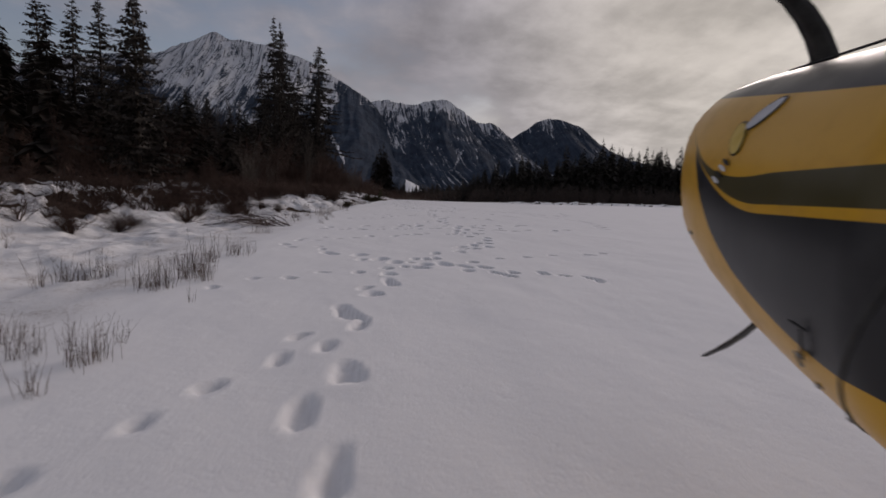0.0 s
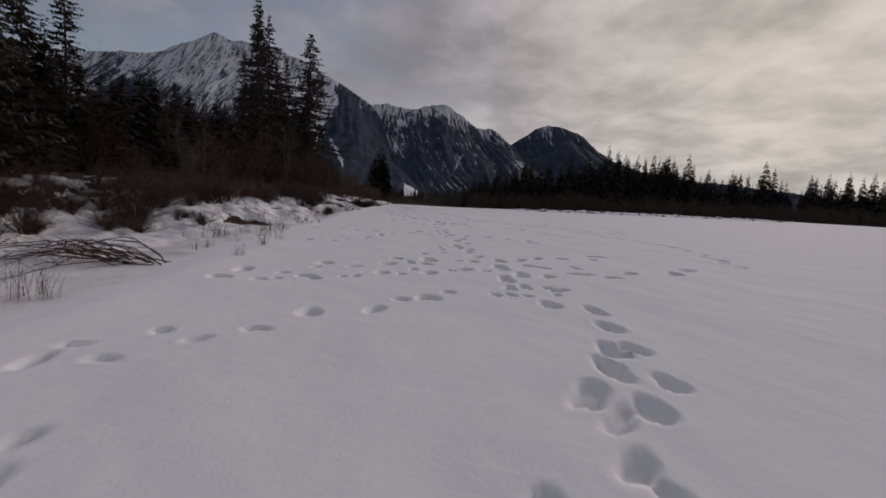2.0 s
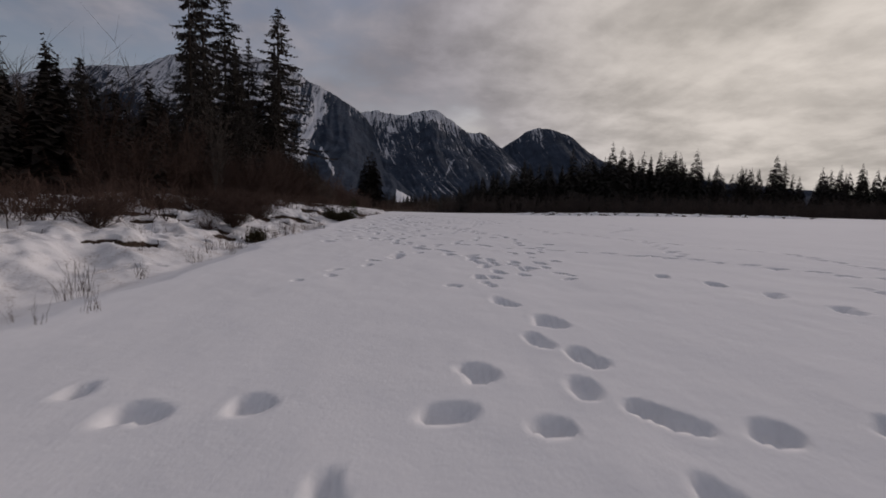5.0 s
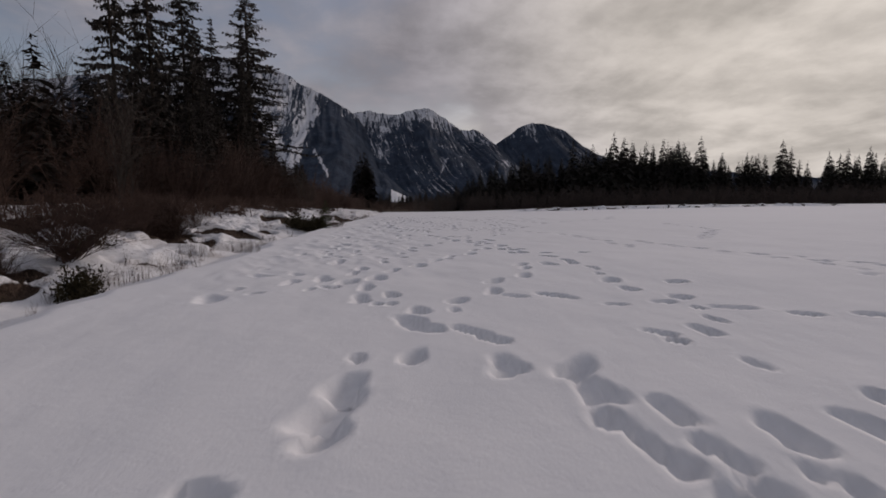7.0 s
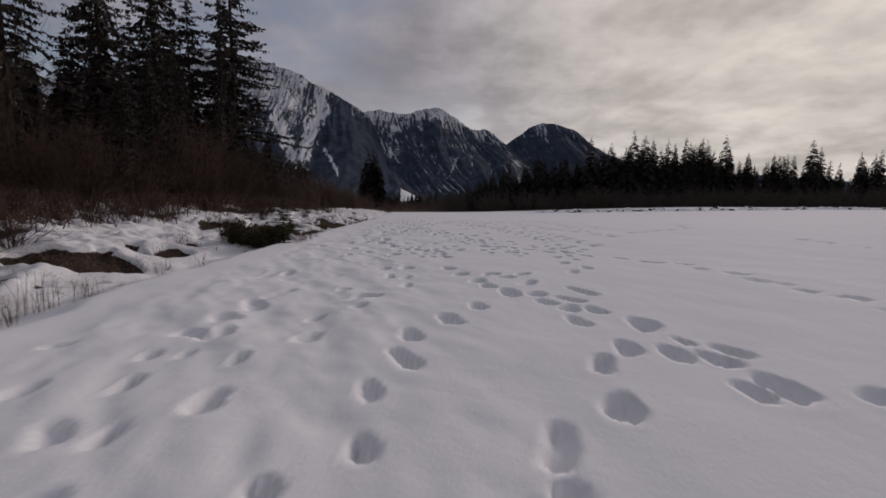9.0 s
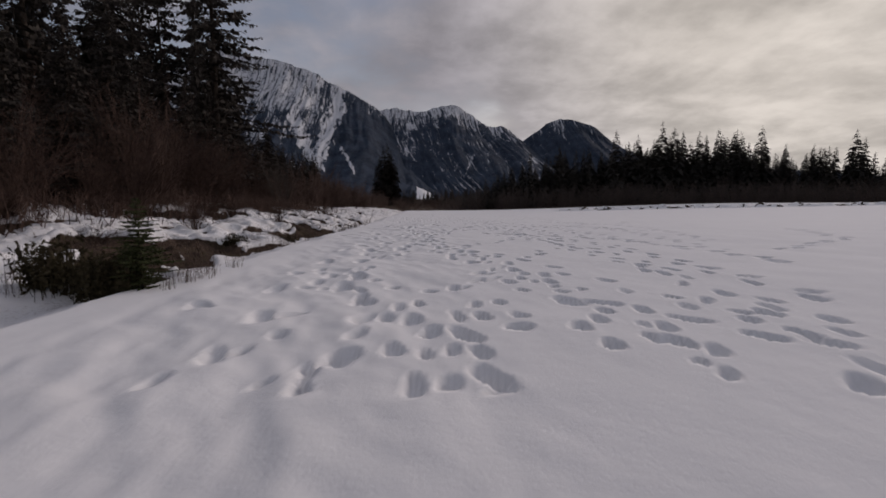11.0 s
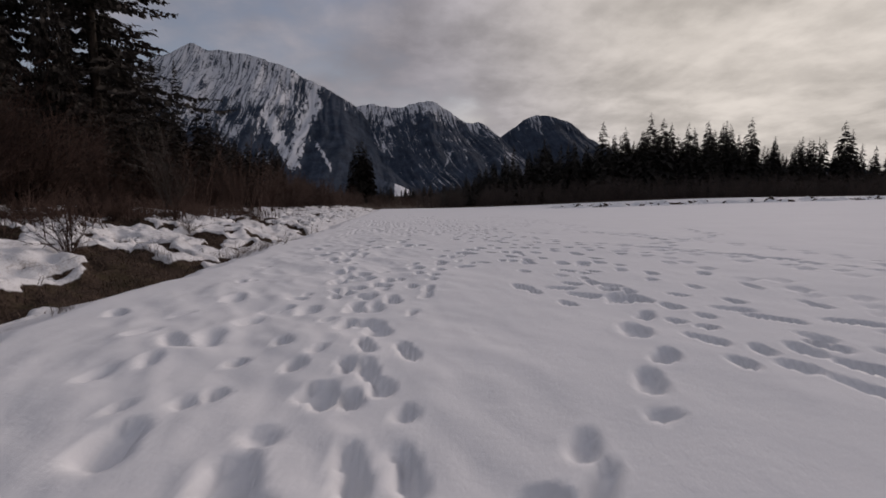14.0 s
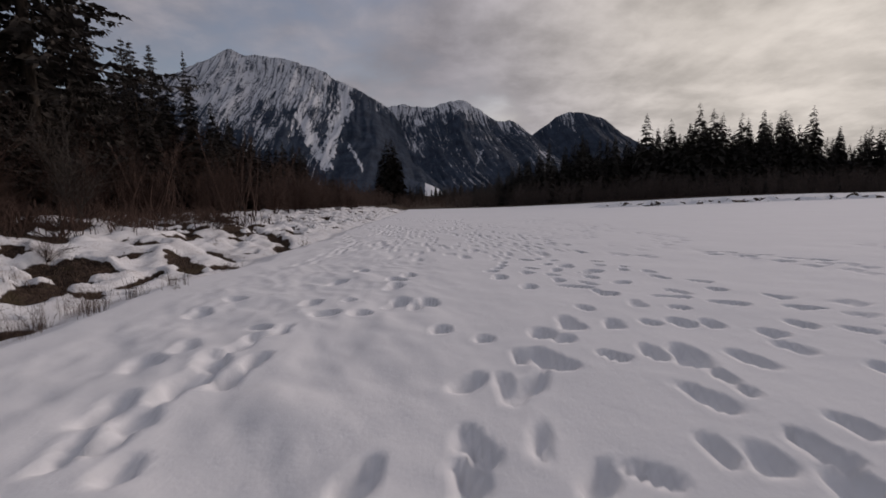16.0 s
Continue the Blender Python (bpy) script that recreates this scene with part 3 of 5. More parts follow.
steps(90, 0.56, 0.25, [(3.86, 56.28), (2.85, 57.04), (4.22, 57.38), (3.49, 57.88), (3.38, 59.81), (4.96, 59.91), (8.03, 60.78), (4.92, 60.93), (4.16, 60.97), (3.1, 61.84), (4.4, 62.93), (4.52, 63.26), (4.75, 63.53), (8.66, 64.09), (8.07, 64.34), (9.67, 65.62), (8.41, 66.33), (7.21, 66.36), (4.39, 66.36), (3.95, 67.18)])
steps(90, 0.56, 0.25, [(7.77, 67.45), (6.32, 68.8), (3.37, 68.93), (5.95, 68.97), (4.75, 69.15), (7.94, 69.67), (5.89, 70.22), (7.72, 70.74), (4.89, 70.99), (5.88, 71.04), (6.14, 71.5), (7.73, 71.56), (5.17, 72.44), (8.91, 73.54), (6.4, 74.33), (7.59, 74.74), (5.22, 78.6)])
steps(120, 0.22, 0.12, [(-1.69, 6.7), (-1.22, 6.76), (1.81, 10.01), (-1.37, 12.4), (2.54, 14.38), (-0.45, 15.16), (1.78, 16.32), (1.98, 18.87), (-1.02, 20.91), (4.66, 29.29), (3.61, 30.66), (4.66, 32.71), (5.77, 33.9), (5.96, 37.06), (5.96, 50.57), (4.17, 50.86), (3.75, 54.7), (3.21, 56.86), (3.69, 58.35), (8.18, 59.33)])
steps(120, 0.22, 0.12, [(8.51, 62.74), (4.31, 62.83)])
steps(120, 0.22, 0.18, [(-1.83, 10.35), (-1.16, 14.97), (-0.67, 20.51), (0.07, 37.96)])
steps(120, 0.32, 0.12, [(-2.02, 6.11), (3.39, 7.17), (2.06, 7.21), (1.9, 7.51), (4.67, 23.1), (4.57, 29.57), (4.65, 32.99), (1.3, 35.97), (5.45, 50.7), (3.21, 50.99), (5.38, 54.33), (3.02, 55.28), (8.9, 60.77), (8.33, 63.05), (7.2, 64.69), (7.76, 66.37)])
steps(120, 0.32, 0.18, [(-2.04, 10.78), (-2.88, 11.28), (-1.27, 20.52), (-1.63, 24.31)])
steps(120, 0.32, 0.25, [(-0.59, 15.37), (1.15, 42.34)])
steps(120, 0.42, 0.18, [(1.84, 8.05), (1.52, 8.12), (3.68, 17.16), (5.19, 22.2), (3.03, 33.04), (2.89, 33.35), (0.75, 37.28), (5.82, 38.76), (5.79, 40.47), (5.27, 42.63), (8.58, 58.11), (4.51, 67.7)])
steps(120, 0.42, 0.25, [(-1.74, 15.04), (0.13, 37.21), (0.99, 41.72), (3.54, 69.71)])
steps(120, 0.56, 0.18, [(5.64, 43.12), (4.5, 61.95)])
steps(120, 0.56, 0.25, [(-0.96, 9.57), (2.86, 23.85), (2.36, 33.75), (-0.08, 35.35), (1.38, 50.11), (3.79, 66.79)])
steps(150, 0.22, 0.12, [(3.0, 7.29)])
for k in range(40):
    # tracks that nobody sees close up, past the walked part and out over the field
    y0 = rng.uniform(73, 112) if k < 22 else rng.uniform(16, 100)
    x0 = edge_at(y0) + (rng.uniform(1, 13) if k < 22 else rng.uniform(9.5, 14))
    a = rng.normal(1.5, 0.5)
    trail([(x0, y0), (x0 + 5 * math.cos(a), y0 + 5 * math.sin(a)), (x0 + 10 * math.cos(a + 0.3), y0 + 10 * math.sin(a + 0.3))], 0.42, 0.1, 0.1, 1.1)


for x0, x1, y0, y1, many in ((8.5, 13.0, 53, 59, 5), (6.2, 9.5, 44, 50, 4), (3.5, 13.0, 71, 82, 14)):
    # lines of boots that run up the field
    for k in range(many):
        x, y = x0 + (x1 - x0) * (k + rng.uniform(0.1, 0.9)) / many, rng.uniform(y0, y1)
        a = rng.normal(1.42, 0.22)
        trail([(x, y), (x + 7 * math.cos(a), y + 7 * math.sin(a)), (x + 14 * math.cos(a + 0.15), y + 14 * math.sin(a + 0.15))], 0.40, 0.14, 0.08, 0.95)


def build_ground():
    def out(first, step, grow, far):
        v = [first]
        while abs(v[-1]) < far:
            v.append(v[-1] + step)
            step *= grow
        return v
    right = out(17.0, 0.2, 1.11, 4200)
    left = out(-9.0, -0.2, 1.11, 4200)
    k = np.concatenate([left[::-1], np.arange(-8.9, -5.5, 0.1), np.arange(-5.5, -0.6, 0.07), np.arange(-0.6, 9.0, 0.045), np.arange(9.0, 16.95, 0.12), right])
    ys = np.concatenate([out(1.0, -0.15, 1.14, 4200)[::-1], np.arange(1.06, 74, 0.055), np.arange(74, 118, 0.3), out(118.4, 0.5, 1.12, 4300)])
    K, Y = np.meshgrid(k, ys)
    fade = 1 - smooth(200, 400, np.abs(Y))
    X = K + edge_at(Y) * fade
    Z, bare = land(X, Y)
    # press the boot prints into the snow
    for px, py, a, ln, wd, dp in prints:
        r0, r1 = np.searchsorted(ys, (py - 0.5, py + 0.5))
        e = float(edge_at(py))
        c0, c1 = np.searchsorted(k, (px - e - 0.5, px - e + 0.5))
        if r1 <= r0 or c1 <= c0:
            continue
        dx, dy = X[r0:r1, c0:c1] - px, Y[r0:r1, c0:c1] - py
        u = (dx * math.cos(a) + dy * math.sin(a)) / (ln / 2)
        v = (-dx * math.sin(a) + dy * math.cos(a)) / (wd / 2)
        v = v * (1 + 0.22 * u)
        r = (np.abs(u) ** 2.6 + np.abs(v) ** 2.6) ** (1 / 2.6)
        wob = 0.30 * (value_noise(X[r0:r1, c0:c1] * 11, Y[r0:r1, c0:c1] * 11, 9) - 0.5)
        r = r + wob + 0.60 * (value_noise(X[r0:r1, c0:c1] * 5, Y[r0:r1, c0:c1] * 5, 19) - 0.5)
        dent = -0.95 * dp * (1 - smooth(0.66, 1.14, r)) * (1 - 0.25 * u) * (0.75 + 0.5 * value_noise(X[r0:r1, c0:c1] * 8, Y[r0:r1, c0:c1] * 8, 29))
        rim = 0.004 * np.exp(-((r - 1.45) / 0.3) ** 2)
        Z[r0:r1, c0:c1] = np.minimum(Z[r0:r1, c0:c1], Z[r0:r1, c0:c1] + dent) + rim
    n, m = Z.shape
    co = np.stack([X, Y, Z], -1).reshape(-1, 3).astype(np.float32)
    idx = np.arange(n * m).reshape(n, m)
    quads = np.stack([idx[:-1, :-1], idx[:-1, 1:], idx[1:, 1:], idx[1:, :-1]], -1).reshape(-1, 4).astype(np.int32)
    me = bpy.data.meshes.new("ground")
    me.vertices.add(len(co))
    me.vertices.foreach_set("co", co.ravel())
    me.loops.add(quads.size)
    me.loops.foreach_set("vertex_index", quads.ravel())
    me.polygons.add(len(quads))
    me.polygons.foreach_set("loop_start", np.arange(0, quads.size, 4, dtype=np.int32))
    me.update(calc_edges=True)
    me.polygons.foreach_set("use_smooth", np.ones(len(quads), dtype=bool))
    at = me.attributes.new("bare", "FLOAT", "POINT")
    at.data.foreach_set("value", bare.reshape(-1).astype(np.float32))
    crust = me.attributes.new("old", "FLOAT", "POINT")
    crust.data.foreach_set("value", smooth(0.1, 1.0, edge_at(Y) - X).reshape(-1).astype(np.float32))
    me.materials.append(GROUND)
    return tagged(new("ground", me), "wide trampled snowfield with boot prints and a thawing bank", "ground", kind="structure")


build_ground()


def build_ridge():
    """Broken snow thrown up along the far side of the field."""
    u, v = np.meshgrid(np.arange(0, 84, 0.35), np.linspace(-4, 4, 30))
    X = 34 + u
    Y = 140 - 0.22 * u + v + 3 * (fractal(u * 0.07, u * 0, 61, 2) - 0.5)
    base, _ = land(X, Y)
    hump = np.clip(1 - (v / 3.9) ** 2, 0, 1) * smooth(0, 6, u) * (1 - smooth(70, 83, u))
    rough = fractal(X * 0.45, Y * 0.5, 63, 4, 0.6)
    Z = base - 0.25 + hump * (0.25 + 2.0 * np.clip(rough - 0.36, 0, 1))
    bare = 0.9 * smooth(0.56, 0.64, fractal(X * 1.1, Y * 1.1, 65, 3)) * hump
    n, m = X.shape
    idx = np.arange(n * m).reshape(n, m)
    q = np.stack([idx[:-1, :-1], idx[:-1, 1:], idx[1:, 1:], idx[1:, :-1]], -1).reshape(-1, 4)
    me = mesh_from("snow_ridge", np.stack([X, Y, Z], -1).reshape(-1, 3).tolist(), q.tolist(), GROUND, True)
    at = me.attributes.new("bare", "FLOAT", "POINT")
    at.data.foreach_set("value", bare.reshape(-1).astype(np.float32))
    return tagged(new("snow_ridge", me), "low ridge of broken snow and dead grass", "snow ridge", kind="structure")


build_ridge()


def build_clearing():
    """A bright snowy clearing on the slope at the valley's end."""
    u, v = np.meshgrid(np.linspace(0, 1, 26), np.linspace(0, 1, 20))
    left = 46 + 6 * v + 5 * (fractal(v * 4, v * 0, 81, 3) - 0.5)
    right = 90 - 20 * v + 9 * (fractal(v * 5, v * 0 + 2, 83, 3) - 0.5)
    X = left + (right - left) * u
    Y = 880 + 70 * v
    Z = -8 + 29 * v * (1 - 0.3 * u) + 2.5 * (fractal(u * 5, v * 4, 85, 3) - 0.5)
    n, m = X.shape
    idx = np.arange(n * m).reshape(n, m)
    q = np.stack([idx[:-1, :-1], idx[:-1, 1:], idx[1:, 1:], idx[1:, :-1]], -1).reshape(-1, 4)
    me = mesh_from("snow_clearing", np.stack([X, Y, Z], -1).reshape(-1, 3).tolist(), q.tolist(), GROUND, True)
    return tagged(new("snow_clearing", me), "bright snowy clearing on the slope at the valley's end", "snow slope", kind="structure")


build_clearing()


# ---------------------------------------------------------------- mountains
def mountain(label, ridge, dist, base, reach, snowline, gully, seed, tilt=0.0, amount=0.2, patchy=1.2, chutes=(), woods_on=(), fade=300):
    """A mountain's near face: a ridge line that falls in ribs and gullies towards the valley."""
    rx, rz = np.array(ridge, float).T * dist / 3500
    base, snowline = base * dist / 3500, snowline * dist / 3500
    xs = np.arange(rx[0], rx[-1] + 1, 7.0)
    top = np.interp(xs, rx, rz)
    top = np.convolve(np.pad(top, 3, mode="edge"), np.ones(7) / 7, mode="valid")
    top = top + 26 * (fractal(xs / 50, xs * 0, seed, 5, 0.65) - 0.5) * smooth(base, base + 250, top)
    vs = np.linspace(0, 1, 150) ** 1.15
    X, V = np.meshgrid(xs, vs)
    T = np.broadcast_to(top, X.shape)
    warp = 150 * (fractal(X / 420, V * 2.2, seed + 3, 3) - 0.5)
    lean = X + warp * V * 2.0 - tilt * V * 900
    g = 1 - np.abs(2 * fractal(lean / (gully * 2.6), V * 0.8, seed + 5, 3, 0.6) - 1)
    streak = fractal(lean / (gully * 0.36), V * 5.0, seed + 6, 3, 0.6)
    rib = (g - 0.55) * 110 * smooth(0.0, 0.15, V) * (1 - 0.5 * V) + (streak - 0.5) * 34 * smooth(0, 0.06, V)
    Z = base + (T - base) * (1 - V ** 0.92) - rib * 0.40
    Y = dist - reach * V + rib + 60 * (fractal(X / 180, V * 3, seed + 9, 4) - 0.5) * smooth(0, 0.1, V)
    alt = smooth(snowline - fade, snowline + fade, Z)
    broad = fractal((X + 0.4 * Z) / 170, Z / 150, seed + 21, 4, 0.55)
    snow = 0.9 * (streak - 0.5) + 0.5 * (g - 0.5) + 0.8 * (alt - 0.45) + patchy * (broad - 0.5) - amount
    side, rise = X / Y, Z / Y
    # forest climbs higher between these bearings
    for lo, hi, much in woods_on:
        snow = snow - much * smooth(lo - 0.03, lo + 0.02, side) * (1 - smooth(hi - 0.02, hi + 0.03, side))
    snow = np.minimum(snow, 0.13)
    # snow lies deep in the avalanche gullies
    for wide, line in chutes:
        near = 9.0 + 0 * X
        for (a, b), (c, e) in zip(line[:-1], line[1:]):
            k = np.clip(((side - a) * (c - a) + (rise - b) * (e - b)) / ((c - a) ** 2 + (e - b) ** 2), 0, 1)
            near = np.minimum(near, np.hypot(side - a - k * (c - a), rise - b - k * (e - b)))
        deep = 1 - near / wide + 2.4 * (fractal(side * 260, rise * 130, seed + 41, 4, 0.6) - 0.5)
        snow = np.where(deep > -0.2, np.maximum(snow, (0.12 if wide > 0.008 else -0.12) + 0.30 * deep), snow)
    n, m = X.shape
    idx = np.arange(n * m).reshape(n, m)
    q = np.stack([idx[:-1, :-1], idx[:-1, 1:], idx[1:, 1:], idx[1:, :-1]], -1).reshape(-1, 4)
    me = mesh_from("mountain", np.stack([X, Y, Z], -1).reshape(-1, 3).tolist(), q.tolist(), MOUNTAIN, True)
    at = me.attributes.new("snow", "FLOAT", "POINT")
    at.data.foreach_set("value", snow.reshape(-1).astype(np.float32))
    at = me.attributes.new("slope_line", "FLOAT_VECTOR", "POINT")
    at.data.foreach_set("vector", np.stack([lean / 13.0, V * 9.0, 0 * V], -1).reshape(-1).astype(np.float32))
    return tagged(new("mountain", me), label, "mountain", "mountains round the valley", "structure")


mountain("high rocky mountain with snow-filled gullies above dark forest",
         [(-3600, 350), (-2600, 620), (-2100, 760), (-1700, 815), (-1470, 830), (-1390, 872), (-1240, 930), (-1114, 998), (-1040, 955), (-900, 950), (-768, 937),
          (-640, 890), (-508, 853), (-434, 800), (-297, 745), (-150, 660), (-60, 605), (0, 520), (117, 334), (240, 180), (380, 60), (480, -20)], 3300, -40, 1500, 520, 62, 2, 0.05, 0.12, 1.1,
         ((0.012, ((-0.088, 0.228), (-0.102, 0.201), (-0.107, 0.169), (-0.130, 0.115), (-0.145, 0.064))), (0.010, ((-0.186, 0.157), (-0.168, 0.104), (-0.147, 0.068))),
          (0.0035, ((-0.10, 0.10), (-0.088, 0.085), (-0.073, 0.05))), (0.006, ((-0.49, 0.205), (-0.47, 0.19)))),
         ((-0.53, -0.43, 0.35), (-0.125, 0.3, 0.65)))
mountain("distant forested mountain with a streaked snowy summit",
         [(-500, 420), (-250, 540), (-60, 615), (0, 628), (90, 618), (160, 607), (244, 603), (340, 640), (457, 655), (520, 625), (600, 570), (708, 505), (760, 500), (811, 512),
          (850, 492), (893, 452), (968, 400), (1060, 330), (1200, 200), (1400, 60), (1500, -20)], 3550, -40, 1300, 500, 60, 8, 0.05, 0.25, 0.9,
         ((0.0025, ((0.03, 0.10), (0.05, 0.075))), (0.0022, ((0.17, 0.085), (0.155, 0.05)))), (), 170)
mountain("rounded distant mountain dark with forest and thin snow",
         [(600, 150), (800, 300), (968, 405), (1060, 474), (1130, 525), (1206, 561), (1290, 566), (1374, 556), (1450, 532), (1524, 499), (1633, 417), (1780, 340),
          (1941, 290), (2300, 240), (3200, 200), (4000, 160)], 3850, -40, 1200, 520, 64, 14, 0.0, 0.52, 0.9, (), (), 150)


# ---------------------------------------------------------------- trees and bushes
def tube(verts, faces, pts, radii, sides=4):
    """Append a tapered stick through pts."""
    base = len(verts)
    for i, (p, r) in enumerate(zip(pts, radii)):
        q = pts[min(i + 1, len(pts) - 1)] - pts[max(i - 1, 0)]
        q = q / (np.linalg.norm(q) + 1e-9)
        a = np.cross(q, (0.3, 0.9, 0.2))
        a = a / (np.linalg.norm(a) + 1e-9)
        b = np.cross(q, a)
        for s in range(sides):
            t = 2 * math.pi * s / sides
            verts.append(tuple(p + r * (math.cos(t) * a + math.sin(t) * b)))
    for i in range(len(pts) - 1):
        for s in range(sides):
            u, v = base + i * sides + s, base + i * sides + (s + 1) % sides
            faces.append((u, v, v + sides, u + sides))


def conifer_meshes(seed, height, radius, first, drop, fill, whorl=0.55):
    """Trunk and crown of a conifer with drooping limbs and hanging sprays."""
    r = np.random.default_rng(seed)
    tv, tf = [], []
    lean = r.normal(0, 0.006, 2)
    hs = np.linspace(0, height, 12)
    spine = [np.array([lean[0] * h + 0.05 * math.sin(h * 0.3), lean[1] * h, h]) for h in hs]
    tube(tv, tf, spine, [0.30 * height / 26 * (1 - h / height) ** 0.8 + 0.012 for h in hs], 7)
    cv, cf = [], []
    h = first
    while h < height - 0.25:
        rel = (h - first) / (height - first)
        reach = radius * ((1 - rel) ** 0.9) * (0.55 + 0.45 * min(1, rel * 5)) + 0.12
        count = int(r.integers(6, 9))
        turn = r.uniform(0, 6.28)
        gap = r.choice((0.62, 0.8, 0.9, 1.0, 1.1))
        for b in range(count):
            if r.random() > fill:
                continue
            a = turn + 6.283 * b / count + r.normal(0, 0.25)
            ln = reach * r.uniform(0.5, 1.12) * gap
            out = np.array([math.cos(a), math.sin(a), 0])
            side = np.array([-math.sin(a), math.cos(a), 0])
            root = np.array([lean[0] * h, lean[1] * h, h + r.normal(0, 0.1)])
            sag = drop * (0.25 + 0.75 * (1 - rel)) * r.uniform(0.6, 1.3)
            steps = max(4, int(ln / 0.25))
            pts = []
            for i in range(steps + 1):
                s = i / steps
                pts.append(root + out * ln * s + np.array([0, 0, ln * (0.08 * s - sag * s * s + 0.60 * sag * s ** 4)]))
            tube(cv, cf, pts, [0.035 * (1 - 0.8 * i / steps) * (0.5 + ln / 4) for i in range(steps + 1)], 3)
            for i in range(steps + 1):
                s = i / steps
                if s < 0.06:
                    continue
                for sg in (-1, 1, 0):
                    twig = (0.24 + 0.40 * math.sin(math.pi * min(1, s * 0.8 + 0.15))) * min(1.0, 0.35 + ln / 3.0) * r.uniform(0.6, 1.25)
                    if sg:
                        way = side * sg * r.uniform(0.5, 0.95) + out * r.uniform(0.25, 0.75) + np.array([0, 0, -r.uniform(0.10, 0.55)])
                    else:
                        way = out * r.uniform(0.1, 0.5) + side * r.normal(0, 0.3) + np.array([0, 0, -r.uniform(0.5, 0.9)])
                        twig *= 0.8
                    p0 = pts[i] + r.normal(0, 0.03, 3)
                    p2 = p0 + way * twig
                    p1 = p0 + way * twig * 0.45 + np.array([0, 0, 0.04])
                    wv = np.cross(way, r.normal(0, 1, 3))
                    wv = wv / (np.linalg.norm(wv) + 1e-6) * twig * r.uniform(0.18, 0.33)
                    k = len(cv)
                    cv += [tuple(p0), tuple(p1 + wv), tuple(p2), tuple(p1 - wv)]
                    cf += [(k, k + 1, k + 2), (k, k + 2, k + 3)]
        h += whorl * r.uniform(0.7, 1.3) * (1 - 0.35 * rel)
    return mesh_from("trunk", tv, tf, BARK, True), mesh_from("crown", cv, cf, NEEDLES)


CONIFERS = [
    conifer_meshes(1, 26, 7.1, 2.4, 0.58, 0.82, 0.72),
    conifer_meshes(2, 24, 6.5, 2.2, 0.66, 0.82, 0.72),
    conifer_meshes(3, 22, 6.9, 1.4, 0.58, 0.84, 0.70),
    conifer_meshes(4, 18, 4.6, 1.2, 0.36, 0.92, 0.46),
    conifer_meshes(5, 14, 3.8, 0.8, 0.28, 0.97, 0.40),
]
CONIFER_H = (26, 24, 22, 18, 14)


def conifer(x, y, height, kind, turn, label, group, slim=1.0):
    z = ground_z(x, y)
    tree = new("conifer_tree")
    tree.matrix_world = pose(x, y, z - 0.1, 0, 0, turn)
    s = height / CONIFER_H[kind]
    tree.scale = (s * slim, s * slim, s)
    part("trunk", CONIFERS[kind][0], None, tree)
    part("crown", CONIFERS[kind][1], None, tree)
    return tagged(tree, label, "tree", group)


TALL = "tall dark conifer with drooping ragged boughs"
rt = random.Random(5)
for x, y, h, kind, slim in ((-10.8, 86.8, 24.8, 0, 1.18), (-15.8, 82, 25.0, 1, 0.85), (-14.9, 72.1, 23.6, 2, 0.66), (-11.6, 58.5, 18.5, 1, 0.55), (-13.2, 76, 15.5, 3, 0.9), (-18.5, 84, 17, 1, 0.9), (-15.6, 85, 19, 2, 0.8),
                            (-17.8, 77, 18.5, 0, 0.7), (-13.4, 79.5, 14, 2, 0.9), (-10.2, 81.5, 18.5, 4, 0.32), (-13.8, 84.5, 20, 2, 0.8),
                            (-11.2, 24.3, 8.8, 4, 1.1), (-44.5, 85.3, 29.5, 1, 0.9), (-38.0, 66.5, 22.0, 2, 0.9), (-39.6, 63.4, 21.2, 0, 0.9), (-45.0, 62, 18, 1, 1.0),
                            (-21.0, 63, 10.5, 4, 1.0), (-25.5, 66, 9.5, 4, 1.0), (-20.3, 112, 16.8, 2, 1.0), (-19.4, 116, 17.2, 1, 1.0), (-16.9, 108, 15.0, 2, 1.0), (-18.6, 104, 13.5, 3, 1.0), (-22.7, 132, 21.6, 1, 0.5),
                            (-9.5, 66, 8.5, 4, 1.0), (-10.4, 71, 10, 4, 1.0), (-9.0, 62, 7, 4, 1.0), (-8.8, 76, 8, 4, 1.0), (-9.6, 82, 9, 3, 1.0), (-12.5, 92, 14, 3, 1.0), (-14.5, 97, 13, 2, 1.0), (-24, 98, 13, 1, 1.0)):
    conifer(x, y, h, kind, rt.uniform(0, 360), TALL, "conifers above the bank", slim)


